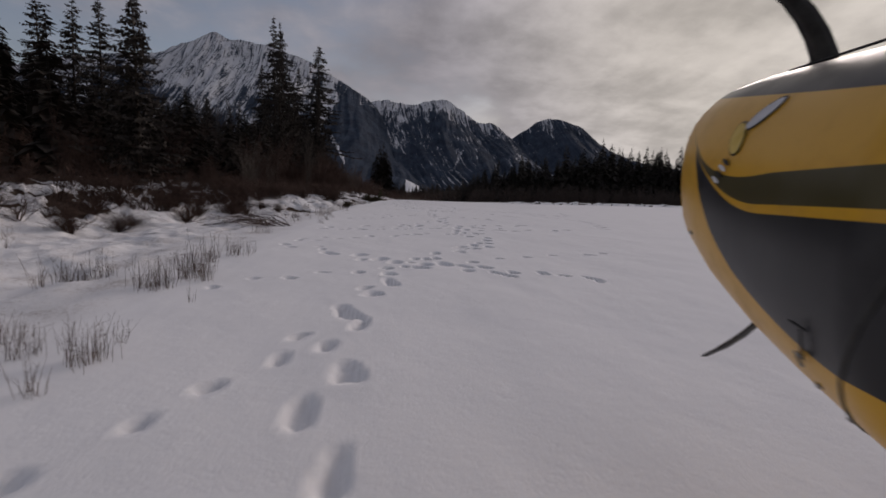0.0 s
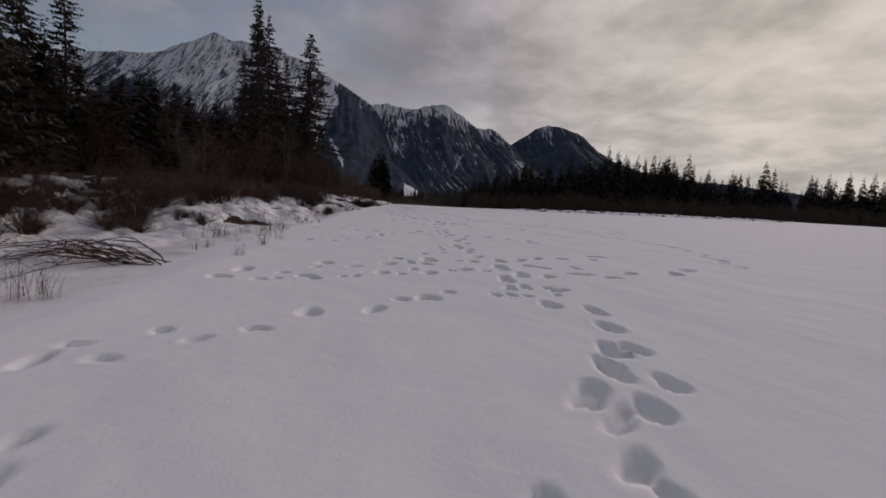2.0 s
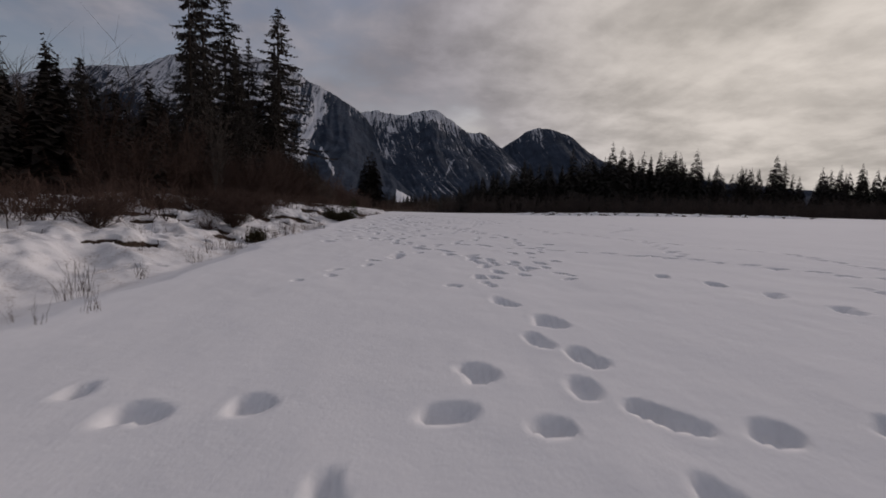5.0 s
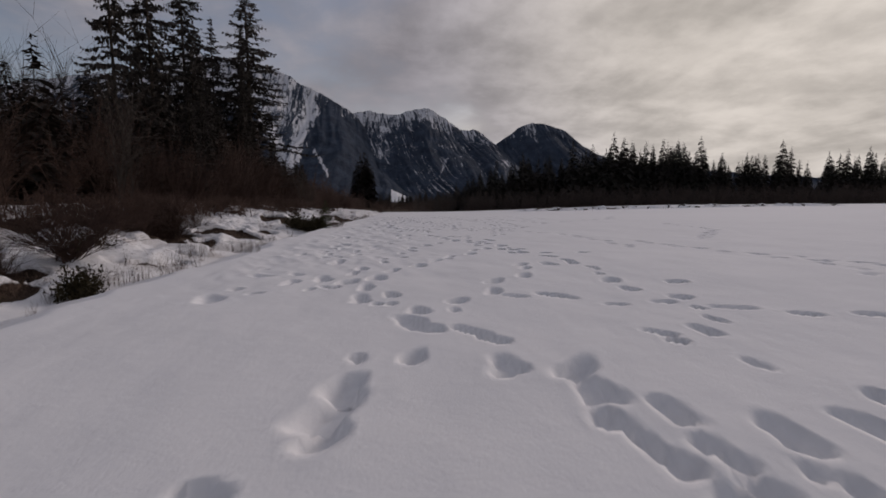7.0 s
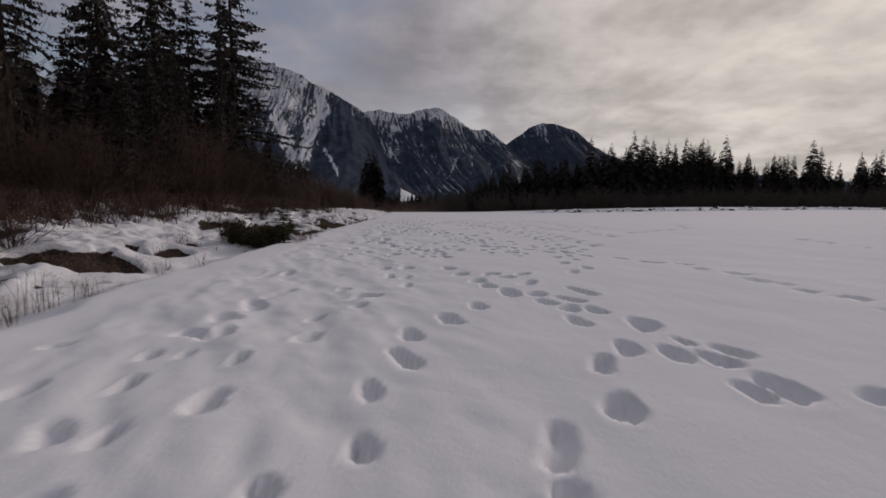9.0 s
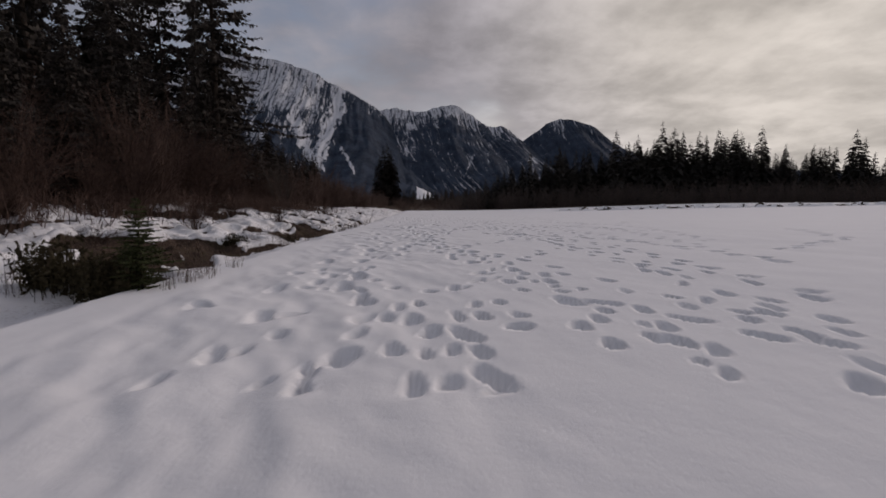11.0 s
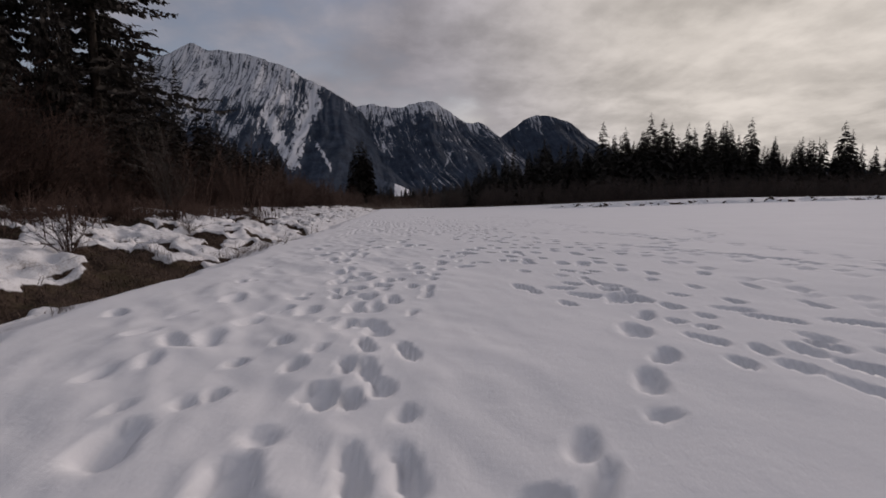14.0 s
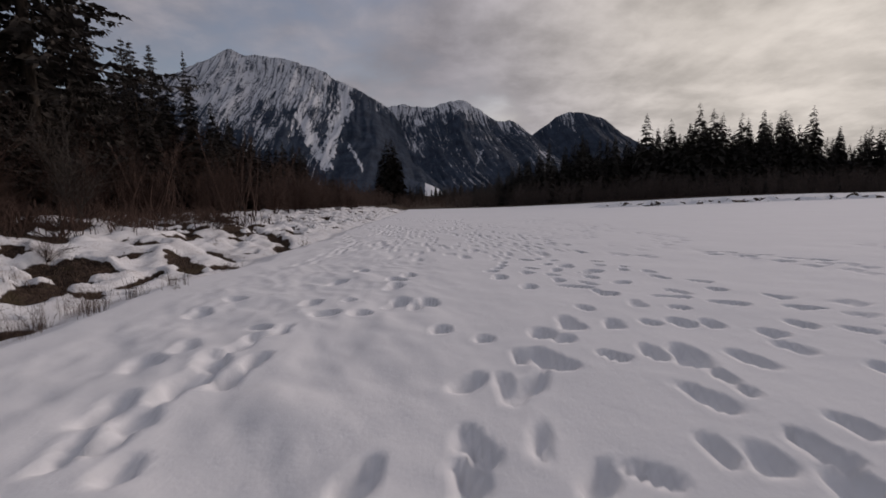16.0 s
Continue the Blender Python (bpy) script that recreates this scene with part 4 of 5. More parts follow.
def shrub_mesh(name, seed, height, spread, stems, forks, thick, mat, droop=0.0, split=False):
    """A leafless bush: stems from one root, each forking into finer twigs; split keeps the two apart."""
    r = np.random.default_rng(seed)
    v, f = [], []
    v2, f2 = ([], []) if split else (v, f)
    for _ in range(stems):
        a, lean = r.uniform(0, 6.28), abs(r.normal(0, spread))
        ln = height * r.uniform(0.6, 1.05)
        p0 = np.array([r.normal(0, 0.12 * height * 0.4), r.normal(0, 0.12 * height * 0.4), -0.05])
        d0 = np.array([math.cos(a) * lean, math.sin(a) * lean, 1.0])
        pts, p, d = [p0], p0, d0
        for i in range(5):
            d = d + r.normal(0, 0.10, 3) + np.array([0, 0, -droop * i * 0.1])
            p = p + d / np.linalg.norm(d) * ln / 5
            pts.append(p)
        tube(v, f, pts, [thick * (1 - 0.85 * i / 5) for i in range(6)], 3)
        for _ in range(forks):
            i = int(r.integers(1, 5))
            b = pts[i] + (pts[i + 1] - pts[i]) * r.random()
            dd = (pts[i + 1] - pts[i]) / (ln / 5) + r.normal(0, 0.45, 3)
            l2 = ln * r.uniform(0.12, 0.34)
            q = [b, b + dd * l2 * 0.5, b + dd * l2 + np.array([0, 0, 0.06 * l2]) + r.normal(0, 0.05 * l2, 3)]
            tube(v2, f2, q, [thick * 0.42, thick * 0.3, thick * 0.08], 3)
            for _ in range(2):
                e = q[1] + (q[2] - q[1]) * r.random()
                tube(v2, f2, [e, e + (dd + r.normal(0, 0.5, 3)) * l2 * 0.5], [thick * 0.22, thick * 0.06], 3)
    if split:
        return mesh_from("trunk", v, f, mat), mesh_from("crown", v2, f2, mat)
    return mesh_from(name, v, f, mat)


SHRUBS = [shrub_mesh("shrub", 20 + i, 4.0, 0.34, 16, 14, 0.030, TWIG) for i in range(4)]
SAPLINGS = [shrub_mesh("sapling", 40 + i, 7.0, 0.12, 4, 30, 0.045, PALE_TWIG if i == 0 else TWIG, 0.0, True) for i in range(3)]


def plant(name, mesh, x, y, scale, turn, label, category, group, tilt=0.0, squat=1.0):
    ob = new(name) if isinstance(mesh, tuple) else new(name, mesh)
    ob.matrix_world = pose(x, y, ground_z(x, y) - 0.03, tilt, 0, turn) @ Matrix.Diagonal((scale, scale, scale * squat * rt.uniform(0.85, 1.15), 1))
    if isinstance(mesh, tuple):
        part("trunk", mesh[0], None, ob)
        part("crown", mesh[1], None, ob)
    return tagged(ob, label, category, group)


count = 0
while count < 170:
    y = rt.uniform(8, 150)
    d = rt.choice((rt.uniform(7.5, 12), rt.uniform(8, 26)))
    if y < 28:
        d = max(d, 10.0 + rt.uniform(0, 2))
    x = float(edge_at(y)) - d
    plant("bare_bush", SHRUBS[count % 4], x, y, rt.uniform(0.45, 1.15) * (0.7 if d < 9.5 else 1.0) * (0.55 if y < 36 else 1.0), rt.uniform(0, 360), "leafless brown bush on the snowy bank", "bush", "bare bushes along the bank")
    count += 1
for i in range(46):
    y = rt.uniform(54, 80)
    x = float(edge_at(y)) - rt.uniform(8.5, 15)
    plant("bare_bush", SHRUBS[i % 4], x, y, rt.uniform(0.6, 1.1), rt.uniform(0, 360), "leafless brown bush on the snowy bank", "bush", "bare bushes along the bank")
for i in range(40):
    y = rt.uniform(12, 140)
    x = float(edge_at(y)) - rt.uniform(11, 26)
    plant("bare_tree", SAPLINGS[i % 3], x, y, rt.uniform(0.55, 1.05) * (0.5 if y < 62 else 1.0), rt.uniform(0, 360), "thin leafless young tree among brown bushes", "tree", "bare young trees")


for x, y, sc, tilt in ((-7.6, 30.5, 0.34, 4), (-8.3, 31.6, 0.36, -3), (-6.9, 31.0, 0.30, 6), (-6.9, 48.5, 0.62, 2), (-3.6, 77.0, 0.45, 22), (-4.2, 78.5, 0.5, -12), (-9.0, 35.0, 0.5, 3), (-23.5, 70, 1.35, 2), (-22.2, 71, 1.35, -2), (-21.0, 69, 1.3, 3), (-25.0, 72, 1.35, 0), (-19.8, 72, 1.3, 1), (-22.8, 72, 1.3, 4), (-24.2, 69, 1.3, -3), (-30.0, 69, 1.5, -1), (-31.5, 71, 1.5, 1)):
    plant("bare_tree", SAPLINGS[0], x, y, sc, rt.uniform(0, 360), "slender pale-barked leafless tree at the bank's top", "tree", "bare young trees", tilt)


def woods(name, label, spots, seed, mat=NEEDLES):
    """A far wood as one mass: many small conifers of uneven height."""
    r = np.random.default_rng(seed)
    v, f = [], []
    for x, y, h in spots:
        z = ground_z(x, y) - 0.2
        tube(v, f, [np.array([x, y, z]), np.array([x, y, z + h * 0.96])], [0.02 * h * 0.6, 0.02], 4)
        lv = z + h * r.uniform(0.04, 0.12)
        rad = h * r.uniform(0.15, 0.22)
        while lv < z + h * 0.99:
            rel = (lv - z) / h
            for _ in range(8):
                a = r.uniform(0, 6.28)
                ln = rad * (1 - rel) ** 0.7 * r.uniform(0.45, 1.25) + 0.15
                o = np.array([math.cos(a), math.sin(a), 0])
                s = np.array([-o[1], o[0], 0])
                p = np.array([x, y, lv + r.uniform(-0.3, 0.3)])
                tip = p + o * ln + np.array([0, 0, -ln * r.uniform(0.15, 0.5)])
                mid = p + o * ln * 0.55
                k = len(v)
                wd = ln * 0.30
                v += [tuple(p), tuple(mid + s * wd + np.array([0, 0, -0.1])), tuple(tip), tuple(mid - s * wd + np.array([0, 0, -0.1]))]
                f += [(k, k + 1, k + 2), (k, k + 2, k + 3)]
            lv += max(0.30, h * 0.026) * r.uniform(0.6, 1.4)
    return tagged(new(name, mesh_from(name, v, f, mat)), label, "woods", kind="stuff")


rw = np.random.default_rng(12)
spots = []
for _ in range(760):
    # wood across the field
    x = rw.uniform(30, 330) if rw.random() < 0.5 else rw.uniform(32, 150)
    y = 208 - 0.10 * (x - 60) + rw.uniform(0, 34)
    cap = np.interp(x, [30, 38, 52, 62, 85, 100, 140, 330], [6, 11, 15.5, 18, 21, 23.5, 24, 26])
    spots.append((x, y, cap * (rw.uniform(0.50, 0.88) if rw.random() < 0.85 else rw.uniform(0.88, 1.15))))
spots += [(99, 206, 29), (103, 205, 27), (108, 208, 26), (83, 208, 26.5), (62, 207, 22), (52, 208, 20), (121, 207, 27), (127, 207, 25), (138, 207, 28)]
woods("conifer_wood", "dark conifer wood along the far side of the field", spots, 3, HAZED_NEEDLES)
spots = []
for _ in range(330):
    # wood behind the bank
    y = rw.uniform(100, 330)
    x = -24 + 0.02 * (y - 100) - rw.uniform(0, 70)
    spots.append((x, y, rw.uniform(9, 18) * (1.0 if y < 230 else 0.75)))
for _ in range(120):
    y = rw.uniform(35, 120)
    spots.append((-27 - rw.uniform(0, 60), y, rw.uniform(9, 16)))
for _ in range(70):
    y = rw.uniform(62, 118)
    spots.append((float(edge_at(y)) - rw.uniform(15, 28), y, rw.uniform(6, 12)))
for _ in range(80):
    spots.append((-14 - rw.uniform(0, 18), rw.uniform(108, 175), rw.uniform(8.5, 14)))
for _ in range(110):
    y = rw.uniform(26, 66)
    spots.append((-17 - rw.uniform(0, 26), y, rw.uniform(6.0, 9.5)))
for _ in range(190):
    y = rw.uniform(42, 118)
    spots.append((float(edge_at(y)) - rw.uniform(11.5, 22), y, rw.uniform(3.5, 7.5)))
woods("conifer_wood", "dark conifer wood behind the snowy bank", spots, 4)
spots = [(rw.uniform(-40, 90), rw.uniform(310, 520), rw.uniform(5, 11)) for _ in range(180)]
spots += [(-4.2, 292, 20), (-2.2, 290, 26), (-0.2, 291, 30), (1.9, 290, 32), (3.8, 292, 29), (5.8, 293, 23), (0.8, 287, 24), (3.0, 295, 27)]
woods("conifer_wood", "small dark conifers closing the valley", spots, 5)


def thicket(label, spots, seed, mat=TWIG, gauge=1.0):
    """Far leafless brush as one tangle of thin stems."""
    r = np.random.default_rng(seed)
    v, f = [], []
    for x, y, h in spots:
        z = ground_z(x, y) - 0.1
        for _ in range(9):
            p = np.array([x + r.normal(0, 0.5), y + r.normal(0, 0.5), z])
            a = r.normal(0, 0.22, 2)
            ln = h * r.uniform(0.5, 1.0)
            q = p + np.array([a[0] * ln, a[1] * ln, ln])
            tube(v, f, [p, p + (q - p) * 0.5 + r.normal(0, 0.1, 3), q], [0.05 * gauge, 0.035 * gauge, 0.01 * gauge], 3)
            for _ in range(3):
                b = p + (q - p) * r.uniform(0.3, 0.9)
                tube(v, f, [b, b + np.array([r.normal(0, 0.3), r.normal(0, 0.3), 0.5]) * ln * 0.35], [0.025 * gauge, 0.008 * gauge], 3)
    return tagged(new("brush", mesh_from("brush", v, f, mat)), label, "brush", kind="stuff")


spots = []
for _ in range(640):
    x = rw.uniform(20, 240)
    spots.append((x, 190 - 0.12 * (x - 60) + rw.uniform(0, 16), rw.uniform(3.5, 9.0)))
thicket("leafless brown brush in front of the far wood", spots, 6, FAR_BRUSH)
spots = []
for _ in range(520):
    y = rw.uniform(27, 92)
    spots.append((float(edge_at(y)) - rw.uniform(5.0, 9.0), y, rw.uniform(0.4, 1.3)))
thicket("knee-high brown brush along the top of the bank", spots, 18, TWIG, 0.3)
spots = []
for _ in range(420):
    y = rw.uniform(85, 300)
    spots.append((float(edge_at(y)) - 8 - rw.uniform(0, 22), y, rw.uniform(2.5, 6.5)))
for _ in range(150):
    spots.append((rw.uniform(-10, 50), rw.uniform(230, 320), rw.uniform(3, 6)))
thicket("leafless brown brush behind the bank", spots, 8)


# ---------------------------------------------------------------- dry grass
def tuft_mesh(seed, height, blades, spread):
    """A fan of thin dry stems from one root, some of them forked."""
    r = np.random.default_rng(seed)
    v, f = [], []
    for _ in range(blades):
        x, y = r.normal(0, spread, 2)
        h = height * r.uniform(0.35, 1.1)
        a, lean = r.uniform(0, 6.28), abs(r.normal(0, 0.32))
        b = np.array([math.cos(a), math.sin(a)]) * lean * h
        p = [np.array([x, y, -0.05]), np.array([x + b[0] * 0.4, y + b[1] * 0.4, h * 0.5]), np.array([x + b[0], y + b[1], h])]
        tube(v, f, p, [0.0024, 0.0019, 0.0008], 3)
        for _ in range(int(r.integers(0, 3))):
            s = p[1] + (p[2] - p[1]) * r.random()
            q = s + np.array([r.normal(0, 0.14), r.normal(0, 0.14), r.uniform(0.1, 0.3)]) * h
            tube(v, f, [s, q], [0.0016, 0.0007], 3)
    return mesh_from("grass_tuft", v, f, DRY_GRASS)


TUFTS = [tuft_mesh(60, 0.36, 16, 0.05), tuft_mesh(61, 0.42, 26, 0.12), tuft_mesh(62, 0.26, 12, 0.06), tuft_mesh(63, 0.42, 9, 0.03)]
CLUMPS = ((-2.65, 6.1, 8, 0.13), (-2.45, 6.7, 8, 0.16), (-2.8, 7.3, 5, 0.2), (-3.8, 7.0, 7, 0.14), (-2.75, 4.1, 6, 0.14), (-2.55, 3.6, 3, 0.08), (-1.83, 3.5, 1, 0.05), (-1.48, 3.5, 2, 0.05), (-1.98, 3.0, 2, 0.05),
          (-1.7, 5.4, 1, 0.05), (-1.5, 4.0, 1, 0.03), (-4.5, 6.8, 3, 0.20), (-6.7, 9.5, 3, 0.30), (-3.0, 8.6, 7, 0.25), (-2.6, 9.1, 3, 0.15), (-4.7, 12.9, 2, 0.10), (-3.3, 13.6, 3, 0.15), (-3.2, 18.1, 5, 0.20),
          (-2.1, 17.1, 4, 0.12), (-2.2, 18.8, 4, 0.15), (-2.0, 18.7, 2, 0.10), (-3.7, 20.7, 14, 0.30), (-2.3, 20.1, 4, 0.30), (-2.4, 22.3, 5, 0.40), (-2.6, 22.0, 8, 0.30), (-3.2, 25.1, 7, 0.25), (-2.5, 23.4, 3, 0.10),
          (-1.5, 26.6, 6, 0.30), (-2.7, 34.6, 8, 0.15), (-2.8, 34.0, 6, 0.25), (-2.6, 34.9, 4, 0.12), (-2.7, 36.8, 7, 0.30), (-2.4, 37.8, 6, 0.30), (-2.5, 39.5, 8, 0.30), (-2.3, 41.4, 6, 0.25), (-1.4, 43.3, 5, 0.30),)
CLUMPS += ((-2.4, 37.7, 5, 0.20), (-1.9, 38.1, 7, 0.20), (-1.4, 38.4, 7, 0.20), (-2.0, 44.4, 3, 0.15), (-2.2, 50.3, 4, 0.20), (-2.0, 42.4, 5, 0.15), (-1.9, 43.1, 6, 0.10), (-3.1, 43.6, 6, 0.40), (-0.8, 41.7, 5, 0.30),
          (-1.5, 47.2, 5, 0.20), (-1.6, 50.7, 4, 0.20), (0.6, 51.8, 9, 0.20), (0.6, 52.2, 9, 0.20), (0.6, 53.3, 5, 0.20), (-0.4, 58.2, 6, 0.30), (0.4, 52.4, 3, 0.20), (0.4, 57.4, 4, 0.20), (-0.4, 59.7, 9, 0.30),
          (-0.3, 60.4, 6, 0.30), (0.3, 66.9, 12, 0.30), (0.8, 69.1, 10, 0.30), (1.1, 68.8, 8, 0.25), (1.1, 69.4, 9, 0.25), (1.2, 70.0, 9, 0.25), (1.7, 70.0, 9, 0.25), (1.8, 70.6, 8, 0.25), (2.1, 71.3, 7, 0.25),)
for cx, cy, many, wide in CLUMPS:
    for i in range(many if cy < 12 else (many + 1) // 2):
        x, y = cx + rt.gauss(0, wide), cy + rt.gauss(0, wide * 1.2)
        x = min(x, float(edge_at(y)) + 0.3)
        plant("grass_tuft", TUFTS[rt.randrange(4)], x, y, rt.uniform(0.5, 0.85) if cy < 5.5 else rt.uniform(0.6, 1.1) if cy < 12 else rt.uniform(0.55, 1.15), rt.uniform(0, 360), "dry brown grass tuft sticking out of the snow", "grass", "grass tufts by the field's edge")
for i in range(70):
    y, d = rt.uniform(26, 86), rt.choice((rt.uniform(0.2, 1.2), rt.uniform(0.3, 0.9), rt.uniform(1.5, 6)))
    plant("grass_tuft", TUFTS[i % 4], float(edge_at(y)) - d, y, rt.uniform(0.6, 1.2), rt.uniform(0, 360), "dry brown grass tuft sticking out of the snow", "grass", "grass tufts by the field's edge")
OLIVE = material("olive_leaves", two_tone((0.024, 0.019, 0.011), (0.062, 0.050, 0.026), 9.0), 0.8, spec=0.1)


def leafy_mesh(seed, height, spread, count):
    """A low mound of short twigs that still carry small leaves."""
    r = np.random.default_rng(seed)
    v, f = [], []
    for _ in range(count):
        a, e = r.uniform(0, 6.28), abs(r.normal(0, 1)) * 0.45
        p0 = np.array([r.normal(0, spread * 0.4), r.normal(0, spread * 0.4), -0.05])
        q = p0 + np.array([math.cos(a) * math.sin(e) * spread, math.sin(a) * math.sin(e) * spread, math.cos(e) * height]) * r.uniform(0.4, 1.0)
        tube(v, f, [p0, q], [0.006, 0.002], 3)
        for _ in range(7):
            b = p0 + (q - p0) * r.uniform(0.35, 1.0)
            d, w = r.normal(0, 0.045, 3), r.normal(0, 0.016, 3)
            k = len(v)
            v += [tuple(b), tuple(b + d * 0.5 + w), tuple(b + d), tuple(b + d * 0.5 - w)]
            f += [(k, k + 1, k + 2), (k, k + 2, k + 3)]
    return mesh_from("leafy_bush", v, f, OLIVE)


LEAFY = [leafy_mesh(90 + i, 0.75, 0.5, 260) for i in range(2)]
for i, (x, y, sc) in enumerate(((-0.35, 51.5, 0.9), (-0.75, 52.2, 1.15), (-1.3, 51.8, 1.0), (-1.1, 52.9, 0.8), (-2.4, 36.9, 0.7), (-0.9, 58.6, 0.7), (0.1, 60.8, 0.6), (-3.9, 40.0, 0.8))):
    plant("leafy_bush", LEAFY[i % 2], x, y, sc, rt.uniform(0, 360), "low olive-brown leafy bush at the field's edge", "bush", "olive bushes on the bank")


def fallen_branch(seed):
    """Long bent limbs lying over one another, with side twigs that still point upwards."""
    r = np.random.default_rng(seed)
    v, f = [], []
    for _ in range(26):
        a = math.pi + r.normal(0, 0.30)
        ln, rise = r.uniform(1.2, 3.0), r.uniform(0.12, 0.46)
        root = np.array([r.uniform(0.6, 1.6), r.normal(0, 0.25), 0.02])
        pts = [root + np.array([math.cos(a) * ln * k, math.sin(a) * ln * k, rise * math.sin(math.pi * min(1, k * 1.05))]) + r.normal(0, 0.03, 3) for k in np.linspace(0, 1, 8)]
        tube(v, f, pts, [0.013 * (1 - 0.8 * i / 7) for i in range(8)], 4)
        for _ in range(7):
            i = int(r.integers(1, 7))
            d = np.array([math.cos(a) * 0.6 + r.normal(0, 0.4), r.normal(0, 0.5), r.uniform(0.0, 0.5)]) * r.uniform(0.2, 0.5)
            tube(v, f, [pts[i], pts[i] + d * 0.5, pts[i] + d + r.normal(0, 0.03, 3)], [0.006, 0.004, 0.0015], 3)
    return mesh_from("dead_branch", v, f, TWIG)


plant("dead_branch", fallen_branch(97), -4.3, 16.3, 1.0, 0, "forked dead brown branch tangle lying on snow", "branch", "")
DENSE = [shrub_mesh("dense_bush", 110 + i, 1.5, 0.55, 70, 12, 0.011, TWIG, 0.4) for i in range(2)]
for i, (x, y, sc) in enumerate(((-4.4, 44.8, 1.1), (-3.5, 38.7, 1.1), (-5.8, 47.0, 1.2), (-4.6, 42.0, 0.9), (-6.4, 52.0, 1.0), (-6.2, 22.0, 0.7), (-6.6, 17.5, 0.5), (-6.8, 13.6, 0.5), (-7.4, 26.0, 1.2), (-7.0, 30.0, 1.1),
                                (-5.2, 33.5, 0.9), (-6.0, 57.5, 1.0), (-5.5, 63.0, 0.9), (-4.4, 66.5, 0.9), (-8.0, 20.0, 1.2), (-5.4, 70.5, 1.0), (-5.6, 44.4, 1.3), (-5.0, 46.6, 1.1), (-7.2, 12.2, 0.6), (-8.2, 15.0, 0.7), (-7.6, 18.4, 0.6), (-8.6, 22.6, 0.7), (-7.8, 23.8, 0.6), (-8.4, 28.0, 0.7), (-6.4, 26.8, 0.5), (-7.0, 14.6, 0.5), (-5.6, 21.3, 0.5),
                                (-6.3, 22.8, 0.6), (-7.5, 24.6, 0.6), (-6.9, 25.8, 0.6), (-4.6, 22.8, 0.45), (-5.6, 24.2, 0.4), (-7.9, 22.5, 0.6), (-6.0, 20.6, 0.5), (-6.9, 19.5, 0.5),
                                (-7.0, 32.4, 0.7), (-6.2, 36.0, 0.7), (-7.4, 38.6, 0.8), (-6.8, 41.4, 0.8), (-6.5, 50.2, 0.8), (-5.6, 54.8, 0.7), (-5.0, 60.3, 0.7), (-4.8, 73.5, 0.7))):
    plant("dense_bush", DENSE[i % 2], x, y, sc, rt.uniform(0, 360), "dense dark brown leafless bush on the bank", "bush", "dense bushes on the bank", 0.0, 0.62)
for i, (x, y, sc) in enumerate(((-4.2, 45.6, 0.85), (-4.9, 44.0, 0.8), (-4.0, 37.6, 0.5), (-5.4, 76.0, 0.7), (-6.0, 78.2, 0.8), (-3.9, 73.2, 0.5))):
    plant("dense_bush", DENSE[i % 2], x, y, sc, rt.uniform(0, 360), "rounded dark brown leafless bush beside thawed soil", "bush", "dense bushes on the bank")
LOW = [shrub_mesh("low_bush", 80 + i, 0.9, 0.7, 22, 9, 0.010, TWIG, 0.8) for i in range(3)]
for i in range(150):
    y = rt.uniform(10, 86) if i < 60 else rt.uniform(10, 44) if i < 125 else rt.uniform(17, 34)
    d = rt.uniform(3.0, 8.5) if y > 26 and i < 60 else rt.uniform(5.5, 9.5) if i < 125 else rt.uniform(3.2, 6.5)
    plant("low_bush", LOW[i % 3], float(edge_at(y)) - d, y, rt.uniform(0.6, 1.4), rt.uniform(0, 360), "low tangled leafless bush in thawing snow", "bush", "low bushes on the bank")


PINE = material("green_needles", two_tone((0.020, 0.026, 0.010), (0.070, 0.078, 0.026), 3.0), 0.7, spec=0.15)
young = conifer_meshes(6, 14, 7.0, 0.4, 0.10, 1.0, 0.75)
young[1].materials[0] = PINE
for x, y, h in ((0.12, 51.45, 1.35), (-0.55, 52.4, 1.0)):
    tree = new("young_conifer")
    tree.matrix_world = pose(x, y, ground_z(x, y) - 0.03, 0, 0, 70 * h)
    tree.scale = (h / 14, h / 14, h / 14)
    part("trunk", young[0], None, tree)
    part("crown", young[1], None, tree)
    tagged(tree, "knee-high green young conifer at the field's edge", "tree", "young conifers on the bank")


def build_turf():
    """Flattened dead grass on the thawed patches of the bank."""
    r = np.random.default_rng(77)
    y = r.uniform(22, 98, 90000)
    x = edge_at(y) - r.uniform(0.2, 8.5, 90000)
    z, bare = land(x, y)
    keep = np.flatnonzero(bare > 0.5)[:16000]
    v, f = [], []
    for i in keep:
        a, h = r.uniform(0, 6.28), r.uniform(0.04, 0.15)
        lean = r.uniform(0.4, 1.6) * h
        p = np.array([x[i], y[i], z[i] - 0.01])
        o = np.array([math.cos(a), math.sin(a), 0.0])
        side = np.array([-o[1], o[0], 0.0]) * r.uniform(0.004, 0.009)
        q = p + o * lean * 0.5 + np.array([0, 0, h])
        e = p + o * lean + np.array([0, 0, h * 0.7])
        k = len(v)
        v += [tuple(p - side), tuple(p + side), tuple(q + side * 0.8), tuple(q - side * 0.8), tuple(e)]
        f += [(k, k + 1, k + 2, k + 3), (k + 3, k + 2, k + 4)]
    return tagged(new("dead_turf", mesh_from("dead_turf", v, f, DRY_GRASS)), "flattened brown dead grass on thawed ground", "grass", kind="stuff")


build_turf()


